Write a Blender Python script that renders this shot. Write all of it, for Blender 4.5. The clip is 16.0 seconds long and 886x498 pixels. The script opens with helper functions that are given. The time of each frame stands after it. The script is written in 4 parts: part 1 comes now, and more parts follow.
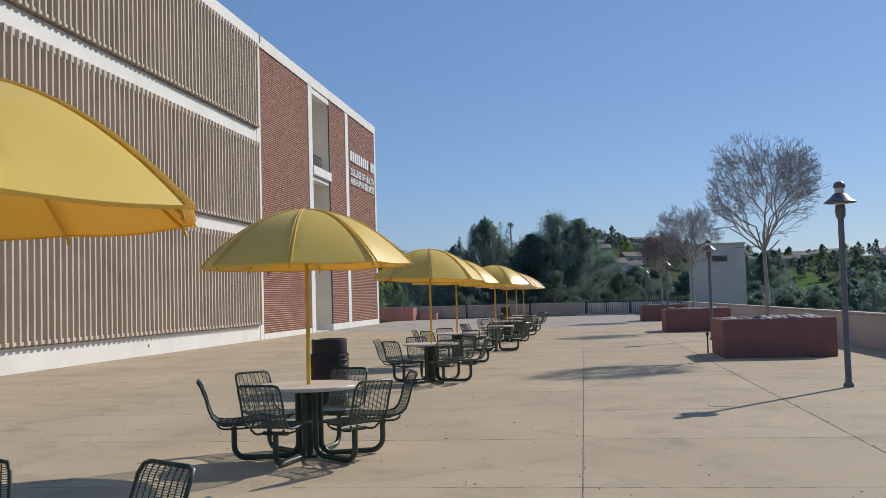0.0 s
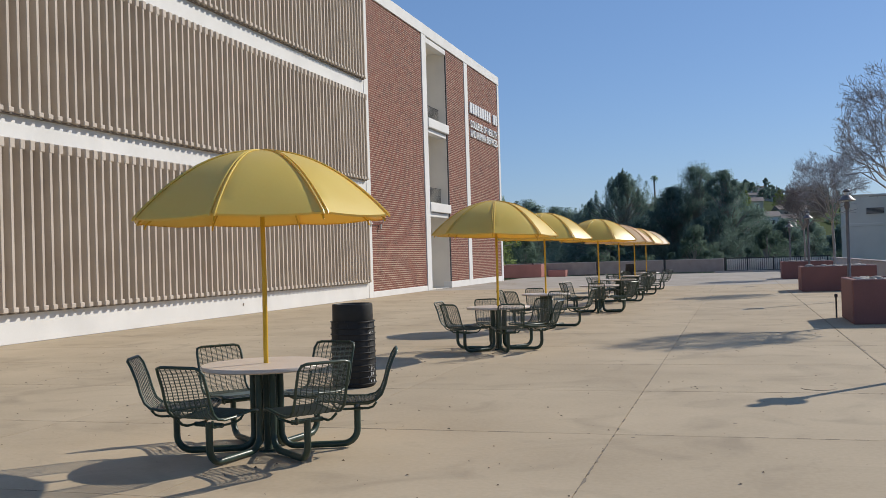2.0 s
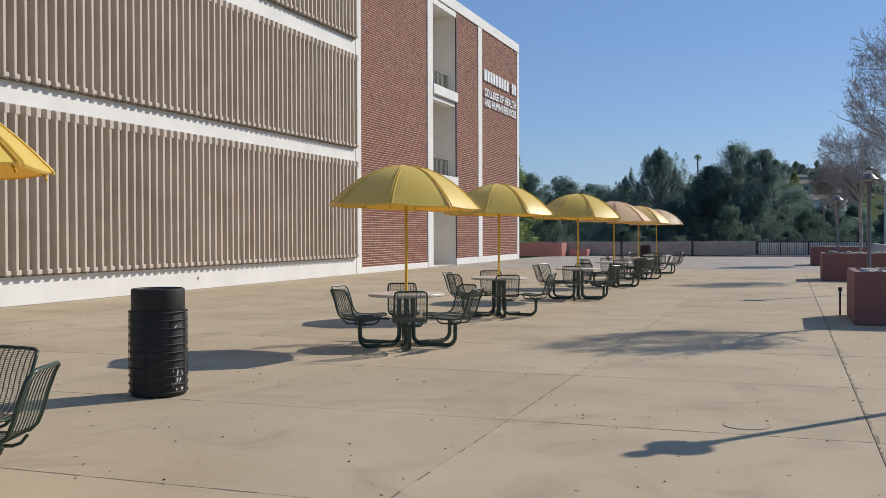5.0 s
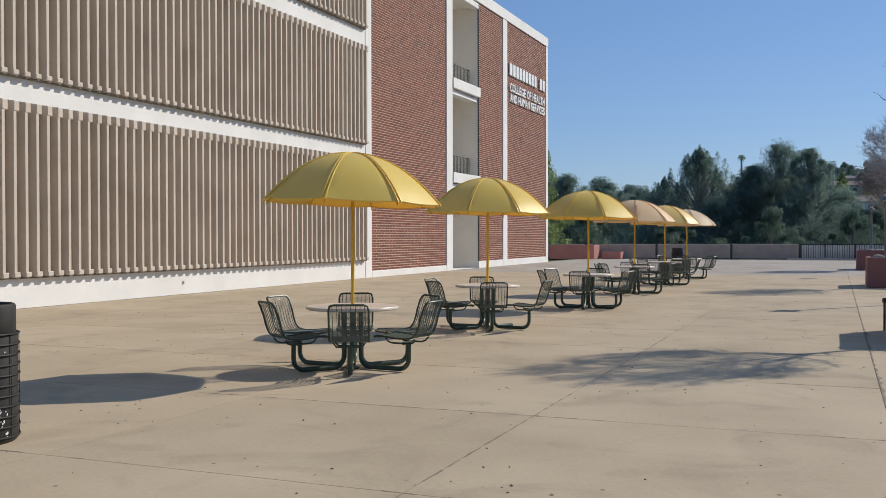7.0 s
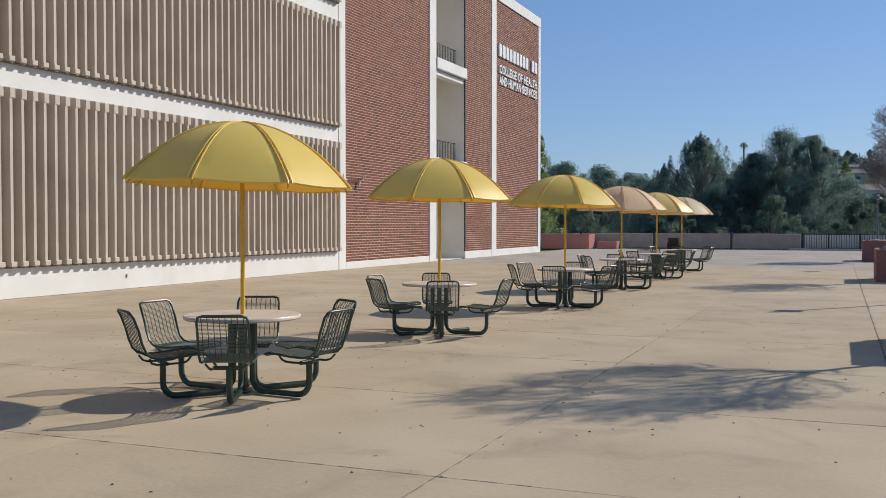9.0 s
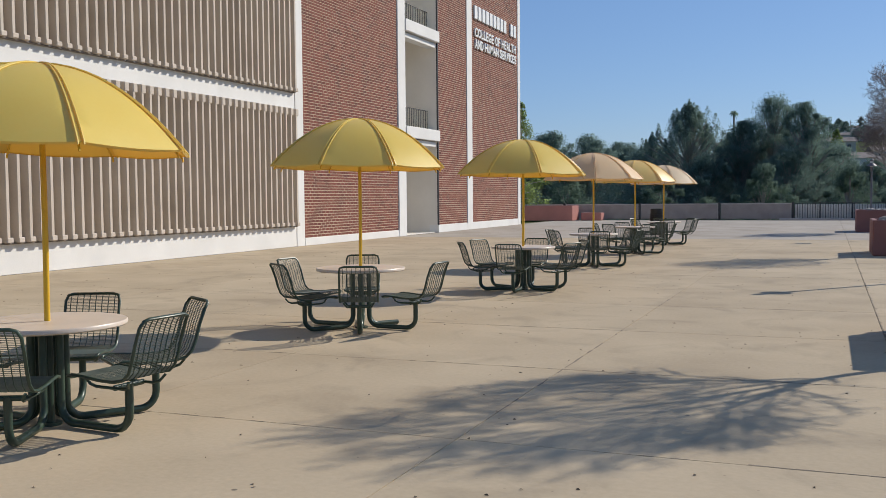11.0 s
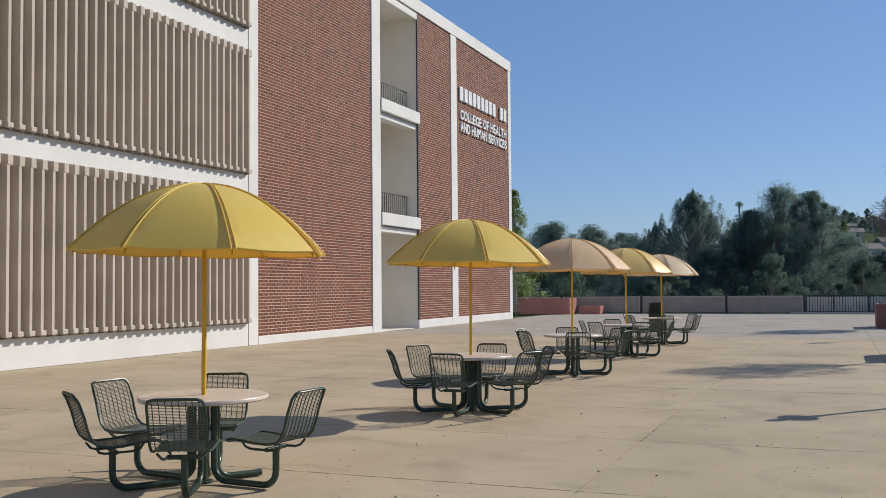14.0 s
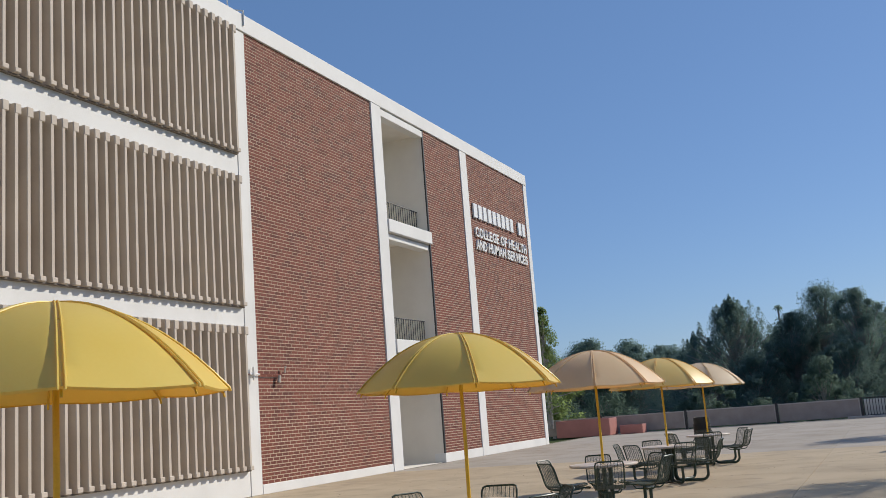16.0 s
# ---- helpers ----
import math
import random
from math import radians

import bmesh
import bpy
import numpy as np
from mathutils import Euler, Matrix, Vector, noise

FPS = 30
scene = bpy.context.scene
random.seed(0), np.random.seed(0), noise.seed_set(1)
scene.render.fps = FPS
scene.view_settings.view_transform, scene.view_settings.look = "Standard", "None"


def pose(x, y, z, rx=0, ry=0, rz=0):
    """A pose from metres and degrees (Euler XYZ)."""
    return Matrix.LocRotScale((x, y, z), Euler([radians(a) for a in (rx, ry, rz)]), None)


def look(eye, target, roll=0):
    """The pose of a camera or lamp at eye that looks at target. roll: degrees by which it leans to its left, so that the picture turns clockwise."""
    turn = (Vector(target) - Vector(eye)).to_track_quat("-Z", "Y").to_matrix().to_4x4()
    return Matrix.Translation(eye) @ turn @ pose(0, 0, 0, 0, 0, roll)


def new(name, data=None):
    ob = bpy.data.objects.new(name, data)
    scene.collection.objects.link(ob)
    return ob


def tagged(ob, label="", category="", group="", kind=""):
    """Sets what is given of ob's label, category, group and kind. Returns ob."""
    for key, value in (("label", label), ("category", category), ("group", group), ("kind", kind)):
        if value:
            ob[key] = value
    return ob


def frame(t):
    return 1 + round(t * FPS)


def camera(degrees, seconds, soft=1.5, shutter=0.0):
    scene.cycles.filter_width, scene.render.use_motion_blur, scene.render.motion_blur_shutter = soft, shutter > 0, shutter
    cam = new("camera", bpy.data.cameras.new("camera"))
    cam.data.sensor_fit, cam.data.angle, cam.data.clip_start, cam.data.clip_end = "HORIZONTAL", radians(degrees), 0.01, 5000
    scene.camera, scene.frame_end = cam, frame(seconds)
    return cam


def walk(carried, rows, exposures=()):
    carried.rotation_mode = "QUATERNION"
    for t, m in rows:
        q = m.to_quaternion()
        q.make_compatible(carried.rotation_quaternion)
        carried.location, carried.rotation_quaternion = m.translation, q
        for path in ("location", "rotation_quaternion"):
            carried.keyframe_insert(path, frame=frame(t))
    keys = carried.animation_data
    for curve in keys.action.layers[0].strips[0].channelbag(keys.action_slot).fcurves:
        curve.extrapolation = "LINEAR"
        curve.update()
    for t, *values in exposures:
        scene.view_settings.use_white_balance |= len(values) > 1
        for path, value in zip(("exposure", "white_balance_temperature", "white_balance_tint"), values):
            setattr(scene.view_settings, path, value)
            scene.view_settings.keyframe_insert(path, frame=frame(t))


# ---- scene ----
cam = camera(49.0, 16.0, soft=0.75)
PATH = [
    (0, (-1.731, -7.648, 1.646), (-2.015, -5.671, 1.749), -1.6),
    (0.5, (-1.538, -6.976, 1.647), (-1.885, -5.009, 1.739), -1.7),
    (1, (-1.25, -6.371, 1.637), (-1.699, -4.424, 1.718), -1.6),
    (1.5, (-0.99, -5.793, 1.644), (-1.506, -3.862, 1.692), -2.1),
    (2, (-0.669, -5.244, 1.644), (-1.249, -3.33, 1.665), -1.7),
    (2.5, (-0.382, -4.706, 1.639), (-0.978, -2.797, 1.626), -1.4),
    (3, (-0.1, -4.188, 1.644), (-0.719, -2.286, 1.616), -0.7),
    (3.5, (0.081, -3.573, 1.638), (-0.546, -1.674, 1.603), -0.7),
    (4, (0.249, -2.98, 1.639), (-0.388, -1.084, 1.607), -0.3),
    (6.5, (0.724, 0.339, 1.616), (-0.007, 2.201, 1.59), -0.4),
    (7, (0.736, 0.968, 1.62), (-0.015, 2.822, 1.595), -0.1),
    (7.5, (0.684, 1.625, 1.634), (-0.08, 3.473, 1.609), -0.1),
    (8, (0.68, 2.296, 1.63), (-0.087, 4.142, 1.605), 0.4),
    (8.5, (0.637, 2.956, 1.638), (-0.109, 4.811, 1.603), 0.1),
    (9, (0.634, 3.552, 1.648), (-0.121, 5.404, 1.599), 0.0),
    (11.5, (0.544, 6.753, 1.66), (-0.188, 8.611, 1.548), -0.4),
    (12, (0.51, 7.411, 1.657), (-0.213, 9.272, 1.545), -0.0),
    (12.5, (0.431, 8.065, 1.666), (-0.289, 9.928, 1.552), -0.2),
    (13, (0.433, 8.662, 1.684), (-0.296, 10.521, 1.574), 0.1),
    (13.5, (0.343, 9.346, 1.702), (-0.383, 11.209, 1.69), -0.4),
    (14, (0.256, 9.956, 1.7), (-0.495, 11.807, 1.781), -0.5),
    (14.5, (0.102, 10.568, 1.707), (-0.639, 12.405, 1.982), -3.9),
    (15, (-0.02, 11.246, 1.715), (-0.795, 13.058, 2.054), -4.0),
    (15.5, (-0.088, 11.861, 1.713), (-0.869, 13.668, 2.065), -4.4),
    (16, (-0.085, 12.446, 1.712), (-0.879, 14.25, 2.055), -4.4),
]
walk(cam, [(t, look(eye, target, roll)) for t, eye, target, roll in PATH], exposures=[(0.0, -0.11), (1.0, -0.09), (3.0, -0.05), (8.0, -0.02), (13.0, 0.0), (14.5, -0.10), (16.0, -0.10)])

# ---------------------------------------------------------------- light
SUN = Vector((0.518, 0.643, 0.564)).normalized()
world = bpy.data.worlds.new("sky")
scene.world = world
world.use_nodes = True
wn = world.node_tree.nodes
sky = wn.new("ShaderNodeTexSky")
sky.sky_type, sky.sun_disc = "NISHITA", False
sky.sun_elevation, sky.sun_rotation = math.asin(SUN.z), math.atan2(SUN.x, SUN.y)
sky.altitude, sky.air_density, sky.dust_density, sky.ozone_density = 100, 1.0, 0.25, 3.5
wn["Background"].inputs["Strength"].default_value = 0.086
tint = wn.new("ShaderNodeMix")
tint.data_type, tint.blend_type = "RGBA", "MULTIPLY"
tint.inputs["Factor"].default_value, tint.inputs["B"].default_value = 1.0, (0.90, 0.955, 1.11, 1)
world.node_tree.links.new(sky.outputs[0], tint.inputs["A"])
even = wn.new("ShaderNodeMix")
even.data_type = "RGBA"
even.inputs["Factor"].default_value, even.inputs["B"].default_value = 0.34, (2.1, 4.2, 8.1, 1)
world.node_tree.links.new(tint.outputs["Result"], even.inputs["A"])
world.node_tree.links.new(even.outputs["Result"], wn["Background"].inputs["Color"])
sun = new("sun", bpy.data.lights.new("sun", "SUN"))
sun.data.energy, sun.data.angle, sun.data.color = 4.5, radians(0.55), (1.0, 0.93, 0.82)
sun.matrix_world = look(SUN * 60, (0, 0, 0))

# ---------------------------------------------------------------- materials


def material(name, low, high, rough=0.7, scale=3.0, fine=60.0, bump=0.15, metal=0.0, spread=0.35, per="", shine=0.5):
    """A surface that varies between two colours at two sizes, with fine relief."""
    m = bpy.data.materials.new(name)
    m.use_nodes = True
    n, l = m.node_tree.nodes, m.node_tree.links
    b = n["Principled BSDF"]
    b.inputs["Metallic"].default_value = metal
    b.inputs["Specular IOR Level"].default_value = shine
    geo = n.new("ShaderNodeNewGeometry")
    big, small = n.new("ShaderNodeTexNoise"), n.new("ShaderNodeTexNoise")
    big.inputs["Scale"].default_value, big.inputs["Detail"].default_value = scale, 6
    small.inputs["Scale"].default_value, small.inputs["Detail"].default_value = fine, 4
    for t in (big, small):
        l.new(geo.outputs["Position"], t.inputs["Vector"])
    mix = n.new("ShaderNodeMath")
    mix.operation = "MULTIPLY_ADD"
    mix.inputs[1].default_value = spread
    l.new(small.outputs["Fac"], mix.inputs[0])
    l.new(big.outputs["Fac"], mix.inputs[2])
    last = mix.outputs[0]
    if per:
        src = n.new("ShaderNodeObjectInfo").outputs["Random"] if per == "object" else geo.outputs["Random Per Island"]
        add = n.new("ShaderNodeMath")
        add.operation = "MULTIPLY_ADD"
        add.inputs[1].default_value = 0.55 if per == "island" else 0.16
        l.new(src, add.inputs[0])
        l.new(last, add.inputs[2])
        last = add.outputs[0]
    ramp = n.new("ShaderNodeValToRGB")
    off = 0.25 if per == "island" else 0.08 if per else 0.0
    ramp.color_ramp.elements[0].position, ramp.color_ramp.elements[1].position = 0.42 + off, 0.85 + off
    ramp.color_ramp.elements[0].color, ramp.color_ramp.elements[1].color = (*low, 1), (*high, 1)
    l.new(last, ramp.inputs[0])
    l.new(ramp.outputs[0], b.inputs["Base Color"])
    rr = n.new("ShaderNodeMapRange")
    rr.inputs["To Min"].default_value, rr.inputs["To Max"].default_value = max(rough - 0.1, 0.02), min(rough + 0.12, 1)
    l.new(big.outputs["Fac"], rr.inputs["Value"])
    l.new(rr.outputs[0], b.inputs["Roughness"])
    if bump:
        bp = n.new("ShaderNodeBump")
        bp.inputs["Strength"].default_value, bp.inputs["Distance"].default_value = bump, 0.004
        l.new(small.outputs["Fac"], bp.inputs["Height"])
        l.new(bp.outputs[0], b.inputs["Normal"])
    return m


def concrete_floor(name, low, high):
    """Old broom-finished concrete: broad stains, fine grit, dark gum spots and a few crazing cracks."""
    m = material(name, low, high, 0.8, 0.55, 22, 0.35, per="object", shine=0.2)
    n, l = m.node_tree.nodes, m.node_tree.links
    b = n["Principled BSDF"]
    base = b.inputs["Base Color"].links[0].from_socket
    geo = n.new("ShaderNodeNewGeometry")
    spots = n.new("ShaderNodeTexVoronoi")
    spots.inputs["Scale"].default_value = 2.1
    sr = n.new("ShaderNodeMapRange")
    sr.inputs["From Min"].default_value, sr.inputs["From Max"].default_value = 0.045, 0.028
    crack = n.new("ShaderNodeTexVoronoi")
    crack.feature = "DISTANCE_TO_EDGE"
    crack.inputs["Scale"].default_value = 0.23
    warp = n.new("ShaderNodeTexNoise")
    warp.inputs["Scale"].default_value, warp.inputs["Detail"].default_value = 1.3, 6
    bend = n.new("ShaderNodeVectorMath")
    bend.operation = "MULTIPLY_ADD"
    bend.inputs[1].default_value = (1.1, 1.1, 0)
    l.new(geo.outputs["Position"], warp.inputs["Vector"])
    l.new(warp.outputs["Color"], bend.inputs[0])
    l.new(geo.outputs["Position"], bend.inputs[2])
    l.new(bend.outputs[0], crack.inputs["Vector"])
    l.new(geo.outputs["Position"], spots.inputs["Vector"])
    l.new(spots.outputs["Distance"], sr.inputs["Value"])
    cr = n.new("ShaderNodeMapRange")
    cr.inputs["From Min"].default_value, cr.inputs["From Max"].default_value = 0.0016, 0.0004
    l.new(crack.outputs["Distance"], cr.inputs["Value"])
    stain = n.new("ShaderNodeTexNoise")
    stain.inputs["Scale"].default_value, stain.inputs["Detail"].default_value, stain.inputs["Distortion"].default_value = 0.9, 8, 1.2
    l.new(geo.outputs["Position"], stain.inputs["Vector"])
    st = n.new("ShaderNodeMapRange")
    st.inputs["From Min"].default_value, st.inputs["From Max"].default_value = 0.52, 0.75
    st.inputs["To Max"].default_value = 0.3
    l.new(stain.outputs["Fac"], st.inputs["Value"])
    fleck = n.new("ShaderNodeTexVoronoi")
    fleck.inputs["Scale"].default_value = 6.5
    l.new(geo.outputs["Position"], fleck.inputs["Vector"])
    fr = n.new("ShaderNodeMapRange")
    fr.inputs["From Min"].default_value, fr.inputs["From Max"].default_value = 0.075, 0.045
    l.new(fleck.outputs["Distance"], fr.inputs["Value"])
    gate = n.new("ShaderNodeMath")
    gate.operation = "MULTIPLY"
    gm = n.new("ShaderNodeMapRange")
    gm.inputs["From Min"].default_value, gm.inputs["From Max"].default_value = 0.5, 0.62
    l.new(stain.outputs["Fac"], gm.inputs["Value"])
    l.new(fr.outputs[0], gate.inputs[0])
    l.new(gm.outputs[0], gate.inputs[1])
    last = base
    for fac, colour, k in ((st.outputs[0], (0.25, 0.20, 0.14), 1.5), (gate.outputs[0], (0.14, 0.115, 0.085), 0.7), (sr.outputs[0], (0.10, 0.085, 0.07), 0.75), (cr.outputs[0], (0.22, 0.18, 0.135), 0.1)):
        mx = n.new("ShaderNodeMix")
        mx.data_type = "RGBA"
        mul = n.new("ShaderNodeMath")
        mul.operation = "MULTIPLY"
        mul.inputs[1].default_value = k
        l.new(fac, mul.inputs[0])
        l.new(mul.outputs[0], mx.inputs["Factor"])
        l.new(last, mx.inputs["A"])
        mx.inputs["B"].default_value = (*colour, 1)
        last = mx.outputs["Result"]
    l.new(last, b.inputs["Base Color"])
    b.inputs["Diffuse Roughness"].default_value = 0.15
    return m


def cloth(name, low, high, glow):
    """Umbrella skin: painted sheet that lets some sun through."""
    m = material(name, low, high, 0.34, 1.5, 40, 0.08)
    n, l = m.node_tree.nodes, m.node_tree.links
    b = n["Principled BSDF"]
    tr = n.new("ShaderNodeBsdfTranslucent")
    tr.inputs["Color"].default_value = (*glow, 1)
    mix = n.new("ShaderNodeMixShader")
    mix.inputs[0].default_value = 0.33
    l.new(b.outputs[0], mix.inputs[1])
    l.new(tr.outputs[0], mix.inputs[2])
    l.new(mix.outputs[0], n["Material Output"].inputs["Surface"])
    return m


def leaf(name, low, high, glow, share):
    """Leaves that glow a little where the sun stands behind them."""
    m = material(name, low, high, 0.7, 0.35, 6, 0, per="island", shine=0.08)
    n, l = m.node_tree.nodes, m.node_tree.links
    tr, mix = n.new("ShaderNodeBsdfTranslucent"), n.new("ShaderNodeMixShader")
    tr.inputs["Color"].default_value = (*glow, 1)
    mix.inputs[0].default_value = share
    l.new(n["Principled BSDF"].outputs[0], mix.inputs[1])
    l.new(tr.outputs[0], mix.inputs[2])
    l.new(mix.outputs[0], n["Material Output"].inputs["Surface"])
    return m


M_SLAB = concrete_floor("plaza_concrete", (0.41, 0.324, 0.216), (0.52, 0.419, 0.287))
M_SLAB2 = concrete_floor("grey_plaza_concrete", (0.345, 0.30, 0.245), (0.44, 0.39, 0.33))
M_JOINT = material("joint_dirt", (0.15, 0.122, 0.09), (0.25, 0.205, 0.15), 0.95, 2, 50)
M_WHITE = material("white_painted_concrete", (0.68, 0.67, 0.64), (0.77, 0.76, 0.73), 0.7, 0.8, 30, 0.12)
M_FIN = material("taupe_painted_concrete", (0.48, 0.41, 0.335), (0.58, 0.505, 0.42), 0.75, 1.2, 30, 0.12, per="object")
# backing behind the fins: recess shade put in as a darker taupe
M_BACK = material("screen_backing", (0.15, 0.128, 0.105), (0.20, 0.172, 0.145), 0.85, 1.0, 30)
M_BRICK = material("red_brick", (0.115, 0.030, 0.020), (0.20, 0.057, 0.037), 0.85, 1.5, 45, 0.3, per="island")
M_BRICK1 = material("red_brick_single", (0.115, 0.030, 0.020), (0.20, 0.057, 0.037), 0.85, 1.5, 45, 0.3, per="object")
M_MORTAR = material("mortar", (0.45, 0.34, 0.245), (0.57, 0.44, 0.325), 0.95, 2, 60)
M_STAIR = material("grey_stucco", (0.72, 0.68, 0.61), (0.79, 0.75, 0.68), 0.85, 1.0, 40)
M_GREEN = material("green_coated_steel", (0.018, 0.038, 0.026), (0.036, 0.066, 0.046), 0.38, 8, 90, 0.06)
M_WIRE = material("dusty_green_wire", (0.075, 0.10, 0.09), (0.13, 0.16, 0.145), 0.4, 8, 90, 0.05)
M_BLACK = material("black_coated_steel", (0.018, 0.017, 0.015), (0.034, 0.032, 0.028), 0.55, 6, 80, 0.08, shine=0.3)
M_TOP = material("speckled_tabletop", (0.50, 0.415, 0.335), (0.63, 0.54, 0.45), 0.35, 5, 160, 0.05, spread=0.6)
M_POLE = material("yellow_paint", (0.62, 0.36, 0.015), (0.74, 0.46, 0.03), 0.4, 4, 60, 0.05)
M_CLOTH = cloth("yellow_umbrella_skin", (0.86, 0.69, 0.15), (0.90, 0.75, 0.19), (0.92, 0.58, 0.06))
M_CLOTH2 = cloth("peach_umbrella_skin", (0.82, 0.62, 0.36), (0.88, 0.70, 0.43), (0.98, 0.72, 0.38))
M_CLOTH4 = cloth("faded_yellow_umbrella_skin", (0.84, 0.66, 0.22), (0.89, 0.72, 0.27), (0.94, 0.62, 0.14))
M_CLOTH3 = cloth("pale_umbrella_skin", (0.82, 0.68, 0.46), (0.89, 0.77, 0.56), (0.98, 0.78, 0.48))
M_PLANTER = material("terracotta_painted_concrete", (0.20, 0.088, 0.077), (0.255, 0.115, 0.10), 0.75, 1.3, 30, 0.15)
M_SALMON = material("faded_red_painted_concrete", (0.36, 0.145, 0.12), (0.44, 0.185, 0.155), 0.75, 1.3, 30, 0.15)
M_STONE = material("river_stone", (0.13, 0.12, 0.115), (0.40, 0.375, 0.35), 0.8, 3, 50, per="object")
M_BARK = material("pale_bark", (0.24, 0.22, 0.205), (0.40, 0.37, 0.34), 0.9, 6, 60, 0.4)
M_TWIG = material("twig_bark", (0.235, 0.24, 0.262), (0.35, 0.352, 0.375), 0.9, 6, 60)
M_TWIG2 = material("brown_twig_bark", (0.15, 0.135, 0.14), (0.23, 0.21, 0.21), 0.9, 6, 60)
M_SCRAP = material("dry_leaf", (0.05, 0.038, 0.028), (0.12, 0.09, 0.06), 0.9, 8, 60)
M_LAMP = material("bronze_paint", (0.10, 0.095, 0.10), (0.16, 0.15, 0.155), 0.38, 5, 60, 0.06)
M_GLASS = material("frosted_lamp_glass", (0.55, 0.55, 0.53), (0.7, 0.7, 0.68), 0.25, 5, 30, 0)
M_PARAPET = material("parapet_stucco", (0.42, 0.37, 0.34), (0.52, 0.47, 0.43), 0.85, 0.9, 40)
M_FENCE = material("fence_panel", (0.28, 0.235, 0.21), (0.37, 0.32, 0.285), 0.8, 1.5, 40)
M_RAIL = material("dark_rail", (0.02, 0.02, 0.022), (0.045, 0.045, 0.045), 0.5, 5, 60)
M_BEIGE = material("beige_stucco", (0.46, 0.41, 0.35), (0.55, 0.50, 0.43), 0.85, 0.5, 30)
# pine and scrub leaves: distance haze mixed in, raising and bluing the colour
M_LEAF = leaf("dark_pine_leaf", (0.105, 0.158, 0.138), (0.128, 0.185, 0.16), (0.25, 0.36, 0.31), 0.52)
M_LEAF3 = leaf("grey_green_scrub_leaf", (0.115, 0.172, 0.145), (0.14, 0.205, 0.17), (0.27, 0.39, 0.32), 0.54)
# shade on the front bushes is put into their leaf colour
M_BUSH_SHADE = leaf("dark_oak_leaf", (0.08, 0.122, 0.094), (0.10, 0.148, 0.112), (0.18, 0.265, 0.20), 0.5)
M_GRASS = material("hill_grass", (0.045, 0.105, 0.02), (0.075, 0.15, 0.034), 0.95, 0.06, 0.9, 0, shine=0.03)
M_LEAF2 = leaf("green_leaf", (0.11, 0.15, 0.055), (0.18, 0.235, 0.09), (0.27, 0.36, 0.13), 0.55)
M_HILL = material("hill_scrub", (0.022, 0.038, 0.016), (0.06, 0.08, 0.032), 0.95, 0.05, 0.7, 0, spread=0.7, shine=0.03)
M_HOUSE = material("pale_house_wall", (0.50, 0.50, 0.50), (0.66, 0.65, 0.63), 0.8, 0.2, 5)
M_ROOF = material("house_roof", (0.16, 0.13, 0.12), (0.26, 0.22, 0.2), 0.9, 0.4, 8)
M_PANE = material("dark_pane", (0.03, 0.035, 0.04), (0.05, 0.055, 0.06), 0.1, 1, 5, 0)
M_LETTER = material("white_letter", (0.74, 0.74, 0.72), (0.82, 0.82, 0.80), 0.5, 3, 40, 0)

# ---------------------------------------------------------------- mesh tools


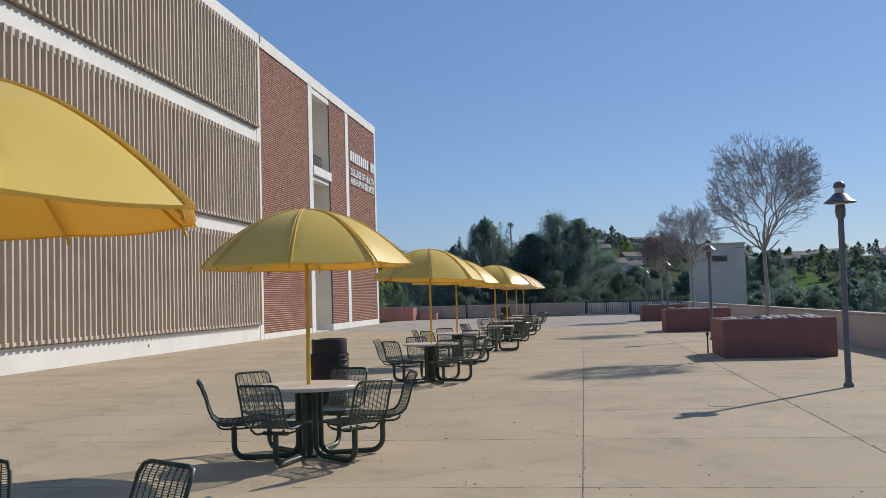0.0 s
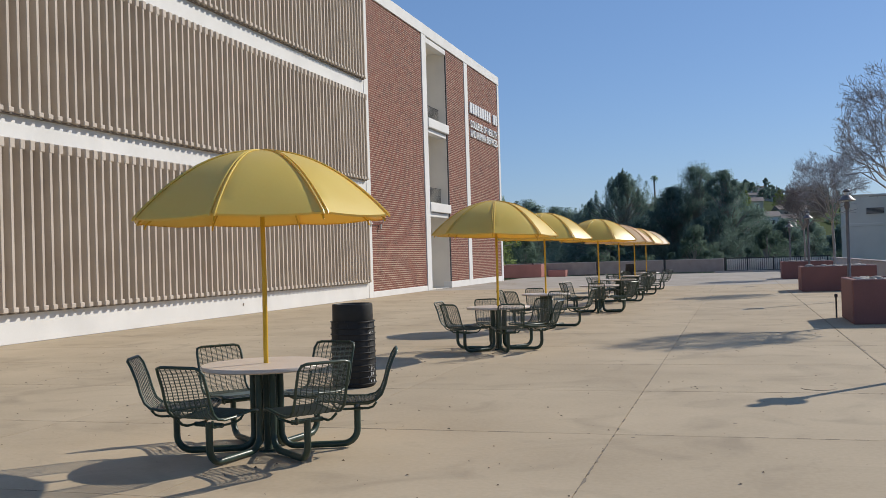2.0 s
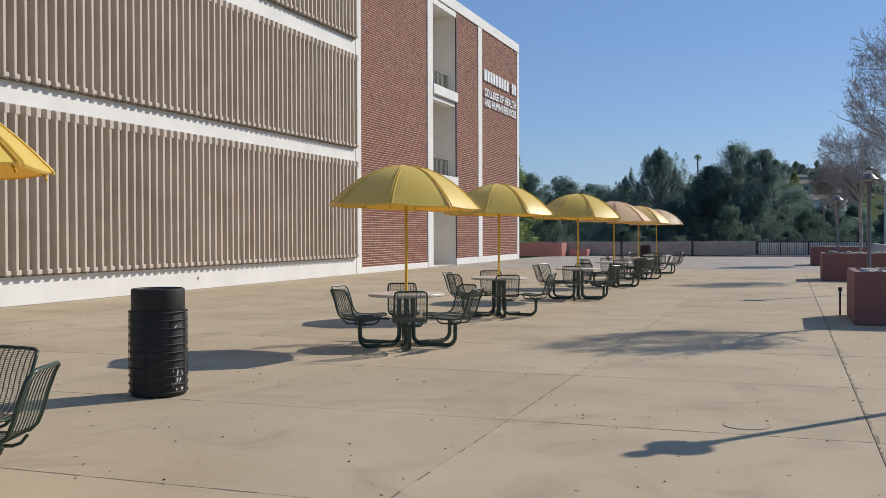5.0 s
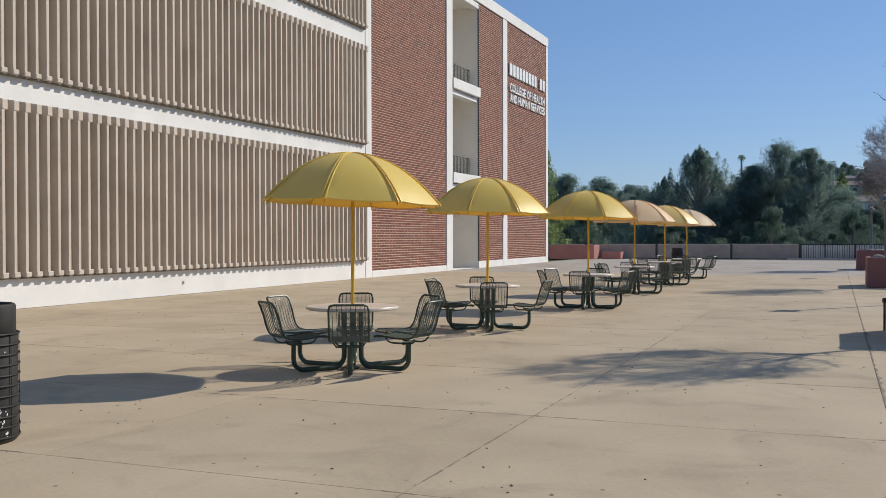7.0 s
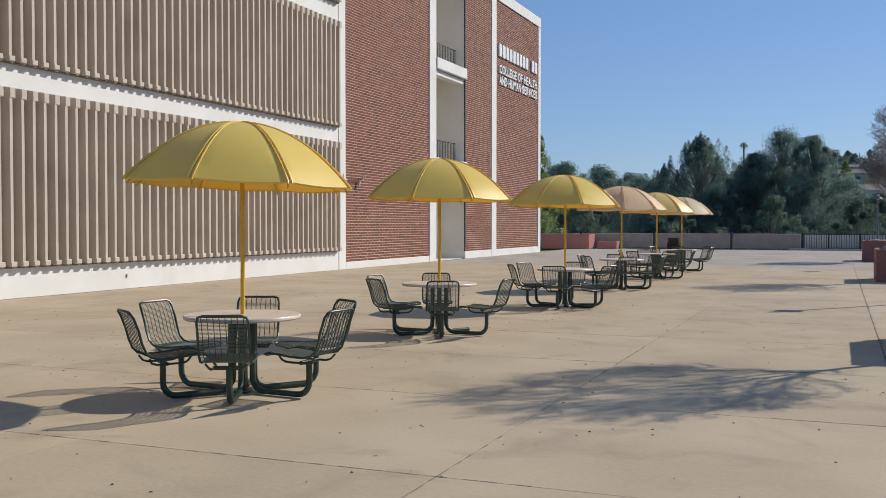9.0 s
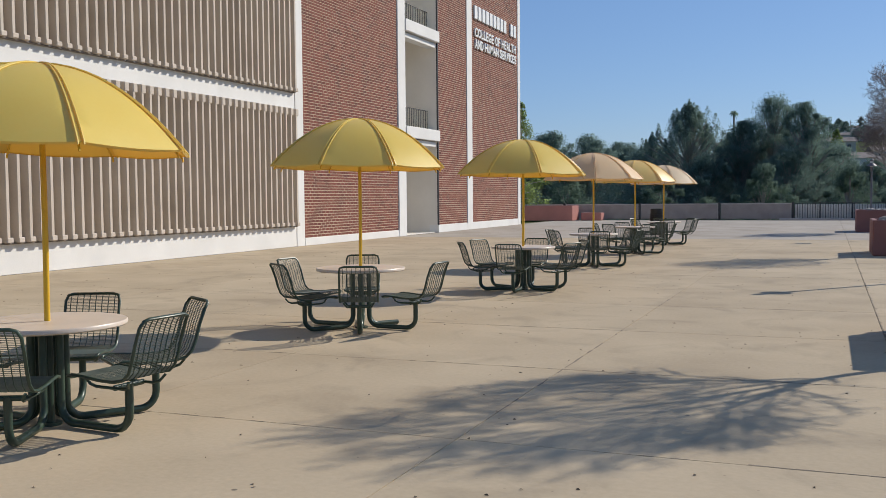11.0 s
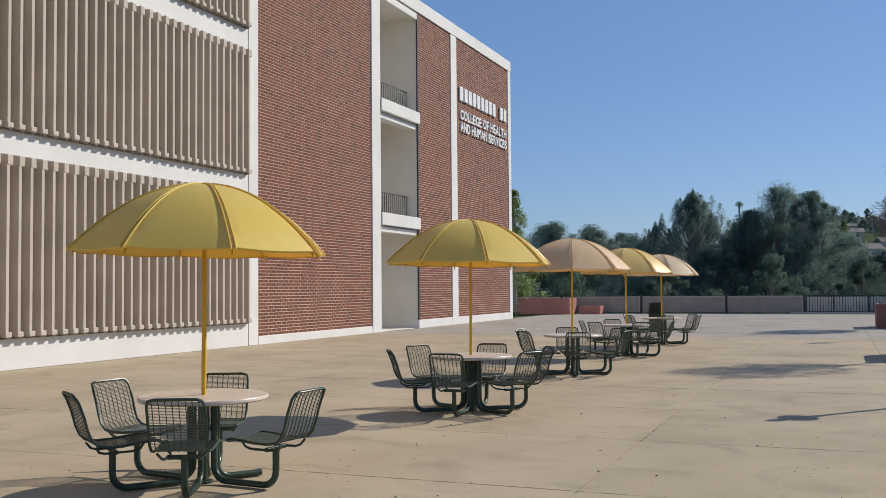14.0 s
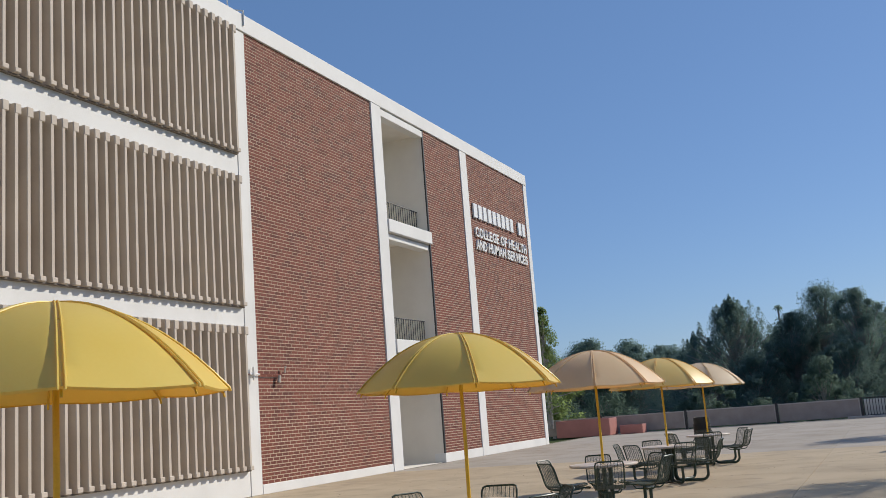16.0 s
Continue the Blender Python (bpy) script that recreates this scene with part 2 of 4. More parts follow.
class Geo:
    """Vertices and faces of one mesh."""

    def __init__(self):
        self.v, self.f = [], []

    def box(self, a, b, c=0.0):
        """A box from corner a to corner b with chamfered edges c."""
        (x0, y0, z0), (x1, y1, z1) = a, b
        o = len(self.v)
        if c <= 0:
            self.v += [(x, y, z) for x in (x0, x1) for y in (y0, y1) for z in (z0, z1)]
            self.f += [tuple(o + i for i in q) for q in ((0, 1, 3, 2), (4, 6, 7, 5), (0, 4, 5, 1), (2, 3, 7, 6), (0, 2, 6, 4), (1, 5, 7, 3))]
            return self
        bm = bmesh.new()
        bmesh.ops.create_cube(bm, size=1)
        for v in bm.verts:
            v.co = ((x0 + x1) / 2 + v.co.x * (x1 - x0), (y0 + y1) / 2 + v.co.y * (y1 - y0), (z0 + z1) / 2 + v.co.z * (z1 - z0))
        bmesh.ops.bevel(bm, geom=bm.edges[:], offset=c, segments=1, affect="EDGES")
        bm.verts.index_update()
        self.v += [tuple(v.co) for v in bm.verts]
        self.f += [tuple(o + v.index for v in f.verts) for f in bm.faces]
        bm.free()
        return self

    def tube(self, points, r, sides=6, r1=None, closed=False):
        """A round bar along points; the radius runs from r to r1."""
        pts = [Vector(p) for p in points]
        k, o = len(pts), len(self.v)
        side = None
        for i, p in enumerate(pts):
            if closed:
                d = pts[(i + 1) % k] - pts[i - 1]
            else:
                d = pts[min(i + 1, k - 1)] - pts[max(i - 1, 0)]
            d.normalize()
            if side is None:
                side = d.orthogonal().normalized()
            side = (side - d * side.dot(d)).normalized()
            up = d.cross(side)
            q = r if r1 is None else r + (r1 - r) * i / (k - 1)
            for j in range(sides):
                a = 2 * math.pi * j / sides
                self.v.append(tuple(p + side * (q * math.cos(a)) + up * (q * math.sin(a))))
        for i in range(k if closed else k - 1):
            for j in range(sides):
                a, b = o + i * sides, o + ((i + 1) % k) * sides
                self.f.append((a + j, a + (j + 1) % sides, b + (j + 1) % sides, b + j))
        if not closed:
            self.f.append(tuple(o + j for j in reversed(range(sides))))
            self.f.append(tuple(o + (k - 1) * sides + j for j in range(sides)))
        return self

    def lathe(self, profile, n=24, centre=(0, 0, 0)):
        """A turned body from a list of radius and height, from the bottom up."""
        o, cx, cy, cz = len(self.v), *centre
        for r, z in profile:
            for j in range(n):
                a = 2 * math.pi * j / n
                self.v.append((cx + r * math.cos(a), cy + r * math.sin(a), cz + z))
        for i in range(len(profile) - 1):
            for j in range(n):
                self.f.append((o + i * n + j, o + i * n + (j + 1) % n, o + (i + 1) * n + (j + 1) % n, o + (i + 1) * n + j))
        self.f.append(tuple(o + j for j in reversed(range(n))))
        self.f.append(tuple(o + (len(profile) - 1) * n + j for j in range(n)))
        return self

    def mesh(self, name, mat, smooth=0.0):
        me = bpy.data.meshes.new(name)
        me.from_pydata(self.v, [], self.f)
        me.materials.append(mat)
        if smooth:
            me.polygons.foreach_set("use_smooth", [True] * len(me.polygons))
            me.set_sharp_from_angle(angle=radians(smooth))
        me.update()
        return me


def part(name, g, mat, parent=None, label="", smooth=0.0):
    """One mesh object under a thing or a part."""
    ob = new(name, g if isinstance(g, bpy.types.Mesh) else g.mesh(name, mat, smooth))
    ob.parent = parent
    if label:
        ob["label"] = label
    return ob


def thing(name, label, category, group="", kind="", at=None):
    """An empty at the base of a thing."""
    ob = tagged(new(name), label, category, group, kind)
    if at is not None:
        ob.matrix_basis = at
    return ob


# ---------------------------------------------------------------- ground and plaza
X_WALL, X_EDGE, Y_END = -16.44, 5.9, 72.0


def step(a, b, t):
    t = min(max((t - a) / (b - a), 0), 1)
    return t * t * (3 - 2 * t)


def land(x, y):
    """Height of the land: level under the plaza, a drop past its edges, then a hillside."""
    d = max(x - X_EDGE - 0.5, y - Y_END - 0.6)
    low = -9.0 * step(0, 16, d)
    r, az = math.hypot(x, y), math.degrees(math.atan2(x, max(y, 1)))
    rise = (36 - 9 * step(3, 10, az) - 15 * step(4, 9, -az)) * step(110, 560, r) * step(0, 40, d)
    rise += 5.0 * math.exp(-((az - 0.5) / 3.0) ** 2) * step(110, 400, r) * step(0, 40, d)
    return -0.07 + low + rise + (1.6 * noise.noise((x * 0.02, y * 0.02, 0)) * step(80, 160, r) if d > 30 else 0)


def terrain():
    g = Geo()
    axis = [-900, -600, -400, -250, -150, -90, -60, -40, -30] + [-24 + 3 * i for i in range(50)] + [130 + 10 * i for i in range(45)] + [600, 700, 850, 1100, 1500]
    xs = axis
    for y in axis:
        for x in xs:
            g.v.append((x, y, land(x, y)))
    k = len(xs)
    for i in range(len(axis) - 1):
        for j in range(k - 1):
            g.f.append((i * k + j, i * k + j + 1, (i + 1) * k + j + 1, (i + 1) * k + j))
    me = g.mesh("ground", M_HILL, 60)
    me.materials.append(M_GRASS)
    for f in me.polygons:
        x, y, _ = f.center
        if 0.3 < math.degrees(math.atan2(x, max(y, 1))) < 3.4 and 300 < math.hypot(x, y) < 350:
            f.material_index = 1
        if 7.5 < math.degrees(math.atan2(x, max(y, 1))) < 13 + 1.0 * math.sin(x * 0.2) and 290 < math.hypot(x, y) < 372 + 8 * math.sin(x * 0.13):
            f.material_index = 1
    return tagged(part("ground", me, None), "green and brown scrub hillside beyond the plaza", "ground", kind="structure")


terrain()

pavement = tagged(part("pavement", Geo().box((X_WALL - 0.5, -14, -0.4), (X_EDGE + 0.2, Y_END + 0.3, -0.013)), M_JOINT),
                  "sunlit tan concrete plaza with dirty joints", "pavement", kind="structure")

# ---------------------------------------------------------------- building
building = thing("college_building", "three-storey building with taupe fins, red brick and white concrete frame", "building", at=pose(X_WALL, 0, 0))
Y0, Y1, Y2, Y3, Y4, Y5, Y6, Y7 = 0.6, 35.77, 43.78, 44.47, 48.27, 52.17, 52.93, 61.2
TOP, CAP = 14.28, 13.70
DEEP = -17.0
part("wall", Geo().box((DEEP, Y0, 0), (-0.46, Y2 + 0.2, TOP - 0.5)), M_WHITE, building)
part("wall", Geo().box((DEEP, Y4 + 0.125, 0), (-0.45, Y7 - 0.1, TOP - 0.5)), M_WHITE, building)
part("wall", Geo().box((DEEP, Y2 + 0.2, 0), (-3.0, Y4, TOP - 0.5)), M_STAIR, building, "shaded grey stucco stair wall")
part("roof", Geo().box((DEEP, Y0, TOP - 0.5), (-0.05, Y7, TOP - 0.1)), M_WHITE, building)
part("coping", Geo().box((-0.4, Y0, CAP), (0.06, Y7, TOP), 0.015), M_WHITE, building)
part("column", Geo().box((-0.45, Y1 - 0.52, 0.0), (0.02, Y1 + 0.02, CAP), 0.012), M_WHITE, building)
part("column", Geo().box((-0.45, Y2 - 0.02, 0.0), (0.05, Y3 + 0.06, CAP), 0.012), M_WHITE, building)
part("column", Geo().box((-0.45, Y5, 0.0), (0.04, Y6, CAP), 0.012), M_WHITE, building)
part("column", Geo().box((-0.45, Y7 - 0.48, 0.0), (0.04, Y7, CAP), 0.012), M_WHITE, building)
part("plinth", Geo().box((-0.45, Y0, 0.0), (0.0, Y1 - 0.52, 0.76), 0.01), M_WHITE, building)
part("plinth", Geo().box((-0.45, Y1 + 0.02, 0.0), (0.03, Y2 - 0.02, 0.27), 0.01), M_WHITE, building)
part("plinth", Geo().box((-0.45, Y4, 0.0), (0.03, Y5, 0.36), 0.01), M_WHITE, building)
part("plinth", Geo().box((-0.45, Y6, 0.0), (0.03, Y7 - 0.48, 0.36), 0.01), M_WHITE, building)
for z0, z1 in ((4.70, 5.29), (9.09, 9.74)):
    part("band", Geo().box((-0.45, Y0, z0), (0.0, Y1 - 0.52, z1), 0.01), M_WHITE, building)

# fins: a deep board with a wider head and foot
PITCH, BAY = 0.3308, 8.6


def fin_mesh(h):
    g = Geo()
    g.box((-0.11, -0.045, 0.02), (0.19, 0.045, h - 0.02), 0.006)
    g.box((-0.08, -0.047, h - 0.24), (0.20, 0.135, h), 0.02)
    g.box((-0.08, -0.047, 0.0), (0.20, 0.135, 0.12), 0.015)
    return g.mesh("fin", M_FIN)


for z0, z1 in ((0.72, 4.68), (5.26, 9.07), (9.77, 13.69)):
    me = fin_mesh(z1 - z0)
    for bay in range(4):
        ya = 35.2 - BAY * (bay + 1)
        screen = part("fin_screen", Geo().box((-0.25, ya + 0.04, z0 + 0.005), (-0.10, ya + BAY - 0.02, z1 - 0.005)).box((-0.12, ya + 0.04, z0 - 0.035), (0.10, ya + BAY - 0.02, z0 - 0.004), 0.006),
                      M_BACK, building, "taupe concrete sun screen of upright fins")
        for i in range(26):
            f = part("fin", me, None, screen)
            f.location = (0, ya + PITCH * (i + 0.5), z0)

# brick panels
BL, BH, GAP = 0.305, 0.103, 0.024


def brickwork(parent, ya, yb, za, zb, skip=None):
    panel = part("brick_panel", Geo().box((-0.4, ya, za), (-0.003, yb, zb)), M_MORTAR, parent, "red brick panel with pale mortar joints")
    g = Geo()
    rows = int((zb - za) / BH)
    h = (zb - za) / rows
    singles = []
    for r in range(rows):
        y = ya - (BL / 2 if r % 2 else 0)
        c = 0
        while y < yb - 0.02:
            a, b = max(y, ya) + GAP / 2, min(y + BL, yb) - GAP / 2
            if b - a > 0.02:
                if skip and r < skip[0] and 1 <= c <= skip[1]:
                    singles.append((y + BL / 2, za + r * h))
                else:
                    d = 0.001 + 0.0025 * random.random()
                    g.box((-0.02, a, za + r * h + GAP / 2), (d, b, za + (r + 1) * h - GAP / 2))
            y += BL
            c += 1
    tagged(part("brickwork", g, M_BRICK, panel), kind="stuff")
    if singles:
        me = Geo().box((-0.02, -BL / 2 + GAP / 2, GAP / 2), (0.002, BL / 2 - GAP / 2, h - GAP / 2), 0.004).mesh("brick", M_BRICK1)
        for y, z in singles:
            part("brick", me, None, panel).location = (0, y, z)
    return panel


# stair bay: side walls, landings, lintels and rails
part("stair_wall", Geo().box((-3.0, Y3 - 0.3, 0), (-0.45, Y3 - 0.05, TOP - 0.5)), M_STAIR, building)
part("stair_wall", Geo().box((-3.0, Y4 + 0.008, 0), (-0.05, Y4 + 0.12, CAP)), M_STAIR, building)
# dark box drawn in for the shadow along the brick edge
part("gap_strip", Geo().box((-0.3, Y4 + 0.02, 0.36), (0.012, Y4 + 0.115, CAP)), M_RAIL, building, "dark strip in place of the shadow in the gap")
part("stair_floor", Geo().box((-3.0, Y3, 0.0), (-0.1, Y4, 0.02)), M_STAIR, building)
# shadow line at the foot of the recess, built as a dark strip
part("skirting", Geo().box((-3.0, Y3, 0.02), (-2.96, Y4, 0.24)), M_RAIL, building, "dark strip standing for the shadow at the recess foot")
for zs in (4.68, 9.24):
    part("landing", Geo().box((-3.0, Y3 + 0.06, zs - 0.3), (-0.02, Y4, zs), 0.01), M_STAIR, building)
    part("landing_beam", Geo().box((-0.35, Y3 + 0.06, zs - 0.44), (0.10, Y4 + 0.09, zs + 0.06), 0.015), M_WHITE, building)
    part("lintel", Geo().box((-0.5, Y3 + 0.06, zs - 0.70), (-0.06, Y4 - 0.02, zs - 0.48), 0.01), M_WHITE, building)
    rail = part("railing", Geo().tube([(-0.5, Y3 + 0.06, zs + 0.98), (-0.5, Y4, zs + 0.98)], 0.022).tube([(-0.5, Y3 + 0.06, zs + 0.12), (-0.5, Y4, zs + 0.12)], 0.018), M_RAIL, building, "dark metal balcony railing")
    bar = Geo().box((-0.012, -0.012, 0.0), (0.012, 0.012, 0.98)).mesh("bar", M_RAIL)
    for i in range(19):
        part("bar", bar, None, rail).location = (-0.5, Y3 + 0.1 + i * (Y4 - Y3 - 0.15) / 18, zs)
part("ceiling_slab", Geo().box((-3.0, Y3 + 0.06, 13.45), (-0.35, Y4, CAP)), M_STAIR, building)
part("lintel", Geo().box((-0.35, Y3 + 0.06, 13.36), (0.02, Y4, CAP - 0.06), 0.01), M_WHITE, building)

# raised sign letters on the last brick panel
face = Matrix(((0, 0, 1, X_WALL), (1, 0, 0, 0), (0, 1, 0, 0), (0, 0, 0, 1)))


def words(text, y0, y1, z0, height):
    cu = bpy.data.curves.new("sign", "FONT")
    cu.body, cu.size, cu.extrude, cu.offset = text, 1.0, 0.04, 0.018
    tmp = new("sign_tmp", cu)
    dg = bpy.context.evaluated_depsgraph_get()
    me = bpy.data.meshes.new_from_object(tmp.evaluated_get(dg))
    bpy.data.objects.remove(tmp)
    xs, ys = [v.co.x for v in me.vertices], [v.co.y for v in me.vertices]
    kx, ky = (y1 - y0) / (max(xs) - min(xs)), height / (max(ys) - min(ys))
    lo_x, lo_y = min(xs), min(ys)
    for v in me.vertices:
        v.co = Vector((0.04 + v.co.z, y0 + (v.co.x - lo_x) * kx, z0 + (v.co.y - lo_y) * ky))
    me.materials.clear()
    me.materials.append(M_LETTER)
    return me


def sign_line(text, y0, y1, z0, height):
    """One part for every raised letter, spaced by a rough width of its own."""
    wide = {" ": 0.45, "I": 0.42, "M": 1.25, "N": 1.08, "O": 1.12, "G": 1.08, "D": 1.05, "H": 1.05, "U": 1.02, "E": 0.86, "L": 0.82, "F": 0.84}
    total = sum(wide.get(c, 1) for c in text)
    y, k = y0, (y1 - y0) / total
    for c in text:
        w = wide.get(c, 1) * k
        if c != " ":
            part("letter", words(c, y + 0.03, y + w - 0.03, z0, height), None, building)
        y += w


sign_line("COLLEGE OF HEALTH", 53.3, 60.3, 9.84, 0.47)
sign_line("AND HUMAN SERVICES", 53.3, 60.35, 9.25, 0.47)
for i in range(12):
    if i != 9:
        y = 53.25 + i * 0.6
        part("sign_bar", Geo().box((0.005, y, 10.73), (0.09, y + 0.44, 11.42), 0.02), M_LETTER, building)

# wall pipe and spigot beside the white column
pipe = part("wall_pipe", Geo().tube([(0.08, 35.25, 3.35), (0.08, 36.85, 3.35), (0.12, 36.95, 3.40)], 0.016, 8), M_BRICK1, building, "thin painted pipe with a white valve and spout")
part("valve", Geo().tube([(0.0, 35.45, 3.35), (0.16, 35.45, 3.35)], 0.05, 8).tube([(0.1, 35.45, 3.18), (0.1, 35.45, 3.55)], 0.03, 8).tube([(0.08, 35.3, 3.35), (0.08, 35.75, 3.35)], 0.03, 8), M_WHITE, pipe)
part("spout", Geo().tube([(0.1, 36.7, 3.12), (0.1, 36.75, 3.33)], 0.05, 8).tube([(0.1, 37.02, 3.4), (0.14, 37.02, 3.6)], 0.03, 8), M_BEIGE, pipe)
part("drain_spout", Geo().box((0, 23.72, 0.30), (0.03, 23.77, 0.39), 0.005), M_BEIGE, building)
part("aerial", Geo().tube([(-0.3, 35.5, TOP), (-0.3, 35.35, TOP + 1.6)], 0.018).tube([(0.08, 35.72, 13.9), (0.08, 35.72, TOP + 0.1), (-0.2, 35.5, TOP + 0.12)], 0.03), M_WHITE, building)

# ---------------------------------------------------------------- tables and seats
SEAT_LINE = [(0.45, 0.405), (0.465, 0.435), (0.51, 0.448), (0.62, 0.44), (0.76, 0.425), (0.90, 0.422), (0.985, 0.44), (1.035, 0.49), (1.07, 0.58), (1.10, 0.70), (1.145, 0.83), (1.18, 0.89)]
PROFILE = [(0.43 + 0.99 * (r - 0.45), 0.44 + (z - 0.44) * (0.93 if z > 0.44 else 1)) for r, z in SEAT_LINE]


def resample(pts, stepsize):
    out = [Vector(pts[0])]
    for a, b in zip(pts, pts[1:]):
        a, b = Vector(a), Vector(b)
        n = max(int((b - a).length / stepsize + 0.5), 1)
        out += [a.lerp(b, (i + 1) / n) for i in range(n)]
    return out


def seat_meshes():
    half = 0.224
    left = [(r, half, z) for r, z in PROFILE]
    loop = left[1:-1] + [(1.147, half - 0.015, 0.848), (1.154, half - 0.06, 0.861)] + [(1.154, -half + 0.06, 0.861), (1.147, -half + 0.015, 0.848)]
    loop += [(r, -y, z) for r, y, z in reversed(left[1:-1])] + [(0.432, -half + 0.04, 0.42), (0.432, half - 0.04, 0.42)]
    frame_g = Geo().tube(loop, 0.0125, 6, closed=True)
    wires = Geo()
    wires.tube([(r, 0, z - 0.004) for r, z in PROFILE[1:]], 0.004, 4)
    mesh_g = Geo()
    line = resample([(r, 0, z) for r, z in PROFILE[1:]], 0.0125)
    for p in line[1:-1]:
        mesh_g.tube([(p.x, -half, p.z), (p.x, half, p.z)], 0.0025, 3)
    bow = [(0.58, 0.19, 0.43), (0.605, 0.175, 0.385), (0.63, 0.15, 0.365), (0.67, 0.14, 0.36), (0.89, 0.14, 0.36), (0.935, 0.15, 0.375), (0.965, 0.18, 0.42)]
    under = Geo().tube(bow, 0.011, 6).tube([(x, -y, z) for x, y, z in bow], 0.011, 6)
    under.tube([(0.79, 0.14, 0.36), (0.79, -0.14, 0.36)], 0.02, 6)
    return frame_g.mesh("seat_frame", M_GREEN, 60), wires.mesh("rod", M_GREEN), under.mesh("seat_bracket", M_GREEN, 60), mesh_g.mesh("wire_mesh", M_WIRE)


SEAT = seat_meshes()


def arc(cx, cz, r, a0, a1, n=5):
    return [(cx + r * math.cos(radians(a0 + (a1 - a0) * i / n)), 0, cz + r * math.sin(radians(a0 + (a1 - a0) * i / n))) for i in range(n + 1)]


LEG = Geo().tube([(0.79, 0, 0.37)] + arc(0.66, 0.165, 0.13, 0, -90) + arc(0.25, 0.165, 0.13, 270, 180) + [(0.12, 0, 0.72)], 0.03, 8).mesh("support_tube", M_GREEN, 60)
STUB = Geo().tube([(0.54, 0, 0.035)] + arc(0.25, 0.165, 0.13, 270, 180) + [(0.12, 0, 0.72)], 0.03, 8).mesh("support_tube", M_GREEN, 60)
TOPMESH = Geo().lathe([(0.53, 0.732), (0.556, 0.734), (0.567, 0.744), (0.567, 0.764), (0.56, 0.773), (0.03, 0.774)], 56).mesh("tabletop", M_TOP, 40)
PLATE = Geo().lathe([(0.20, 0.716), (0.20, 0.7315)], 24).lathe([(0.085, 0.0), (0.085, 0.02)], 16).lathe([(0.036, 0.02), (0.036, 0.716)], 12).mesh("pedestal", M_GREEN, 40)


def table(x, y, turn, missing=()):
    t = thing("picnic_table", "round speckled table with green wire-mesh seats on bent tube legs", "picnic table", "tables in a row on the plaza", at=pose(x, y, 0, 0, 0, turn))
    if missing:
        t["label"] = "round speckled table with five green wire-mesh seats, one seat missing"
    part("tabletop", TOPMESH, None, t, "pinkish beige speckled round top")
    part("pedestal", PLATE, None, t)
    for i in range(6):
        m = pose(0, 0, 0, 0, 0, 60 * i)
        part("support_tube", STUB if i in missing else LEG, None, t).matrix_basis = m
        if i in missing:
            continue
        s = part("seat", SEAT[0], None, t, "green wire-mesh bucket seat")
        s.matrix_basis = m
        for k in range(8):
            part("rod", SEAT[1], None, s).location = (0, -0.182 + k * 0.052, 0)
        part("wire_mesh", SEAT[3], None, s, "grey-green fine wire mesh")
        part("seat_bracket", SEAT[2], None, s)
    return t


# ---------------------------------------------------------------- umbrellas
R_UMB, Z_RIM, Z_TOP = 1.13, 2.05, 2.65


def dome(s):
    return Z_RIM + (Z_TOP - Z_RIM) * (1 - s ** 2.05)


def umbrella_meshes():
    rings, gores, sub = 12, 8, 6
    n = gores * sub
    g = Geo()

    def layer(dz, shrink):
        o = len(g.v)
        for i in range(rings + 1):
            s = 0.02 + 0.98 * i / rings
            for j in range(n):
                k = (j % sub) / sub
                phi = (k - 0.5) * math.pi / 4
                flat = math.cos(math.pi / 8) / math.cos(phi)
                q = 1 + (flat - 1) * 0.75 * s
                sag = -0.018 * math.sin(math.pi * k) * s ** 3
                a = 2 * math.pi * j / n
                r = R_UMB * s * q - shrink
                g.v.append((r * math.cos(a), r * math.sin(a), dome(s) + sag + dz))
        # short hanging lip
        for j in range(n):
            k = (j % sub) / sub
            x, y, z = g.v[o + rings * n + j]
            g.v.append((x * 0.995, y * 0.995, z - 0.008))
        return o

    a, b = layer(0, 0), layer(-0.008, 0.006)
    for i in range(rings + 1):
        for j in range(n):
            p, q = i * n + j, i * n + (j + 1) % n
            g.f.append((a + p, a + q, a + q + n, a + p + n))
            g.f.append((b + p, b + p + n, b + q + n, b + q))
    last = (rings + 1) * n
    for j in range(n):
        g.f.append((a + last + j, a + last + (j + 1) % n, b + last + (j + 1) % n, b + last + j))
    rib = Geo()
    for off in (-0.02, 0.02):
        rib.tube([(R_UMB * s, off * (0.4 + 0.6 * s), dome(s) + 0.006) for s in [0.03 + 0.97 * i / 10 for i in range(11)]] + [(R_UMB + 0.01, off, Z_RIM - 0.02)], 0.0078, 6)
    strut = Geo().tube([(0.03, 0, 2.12), (0.62, 0, dome(0.5) - 0.03)], 0.008, 5).tube([(0.1, 0, dome(0.08) - 0.03), (0.6, 0, dome(0.52) - 0.03), (1.09, 0, Z_RIM - 0.03), (1.10, 0, Z_RIM - 0.06)], 0.009, 5)
    cap = Geo().lathe([(0.075, Z_TOP - 0.012), (0.07, Z_TOP + 0.004), (0.03, Z_TOP + 0.01), (0.01, Z_TOP + 0.011)], 16)
    return g, rib, strut, cap


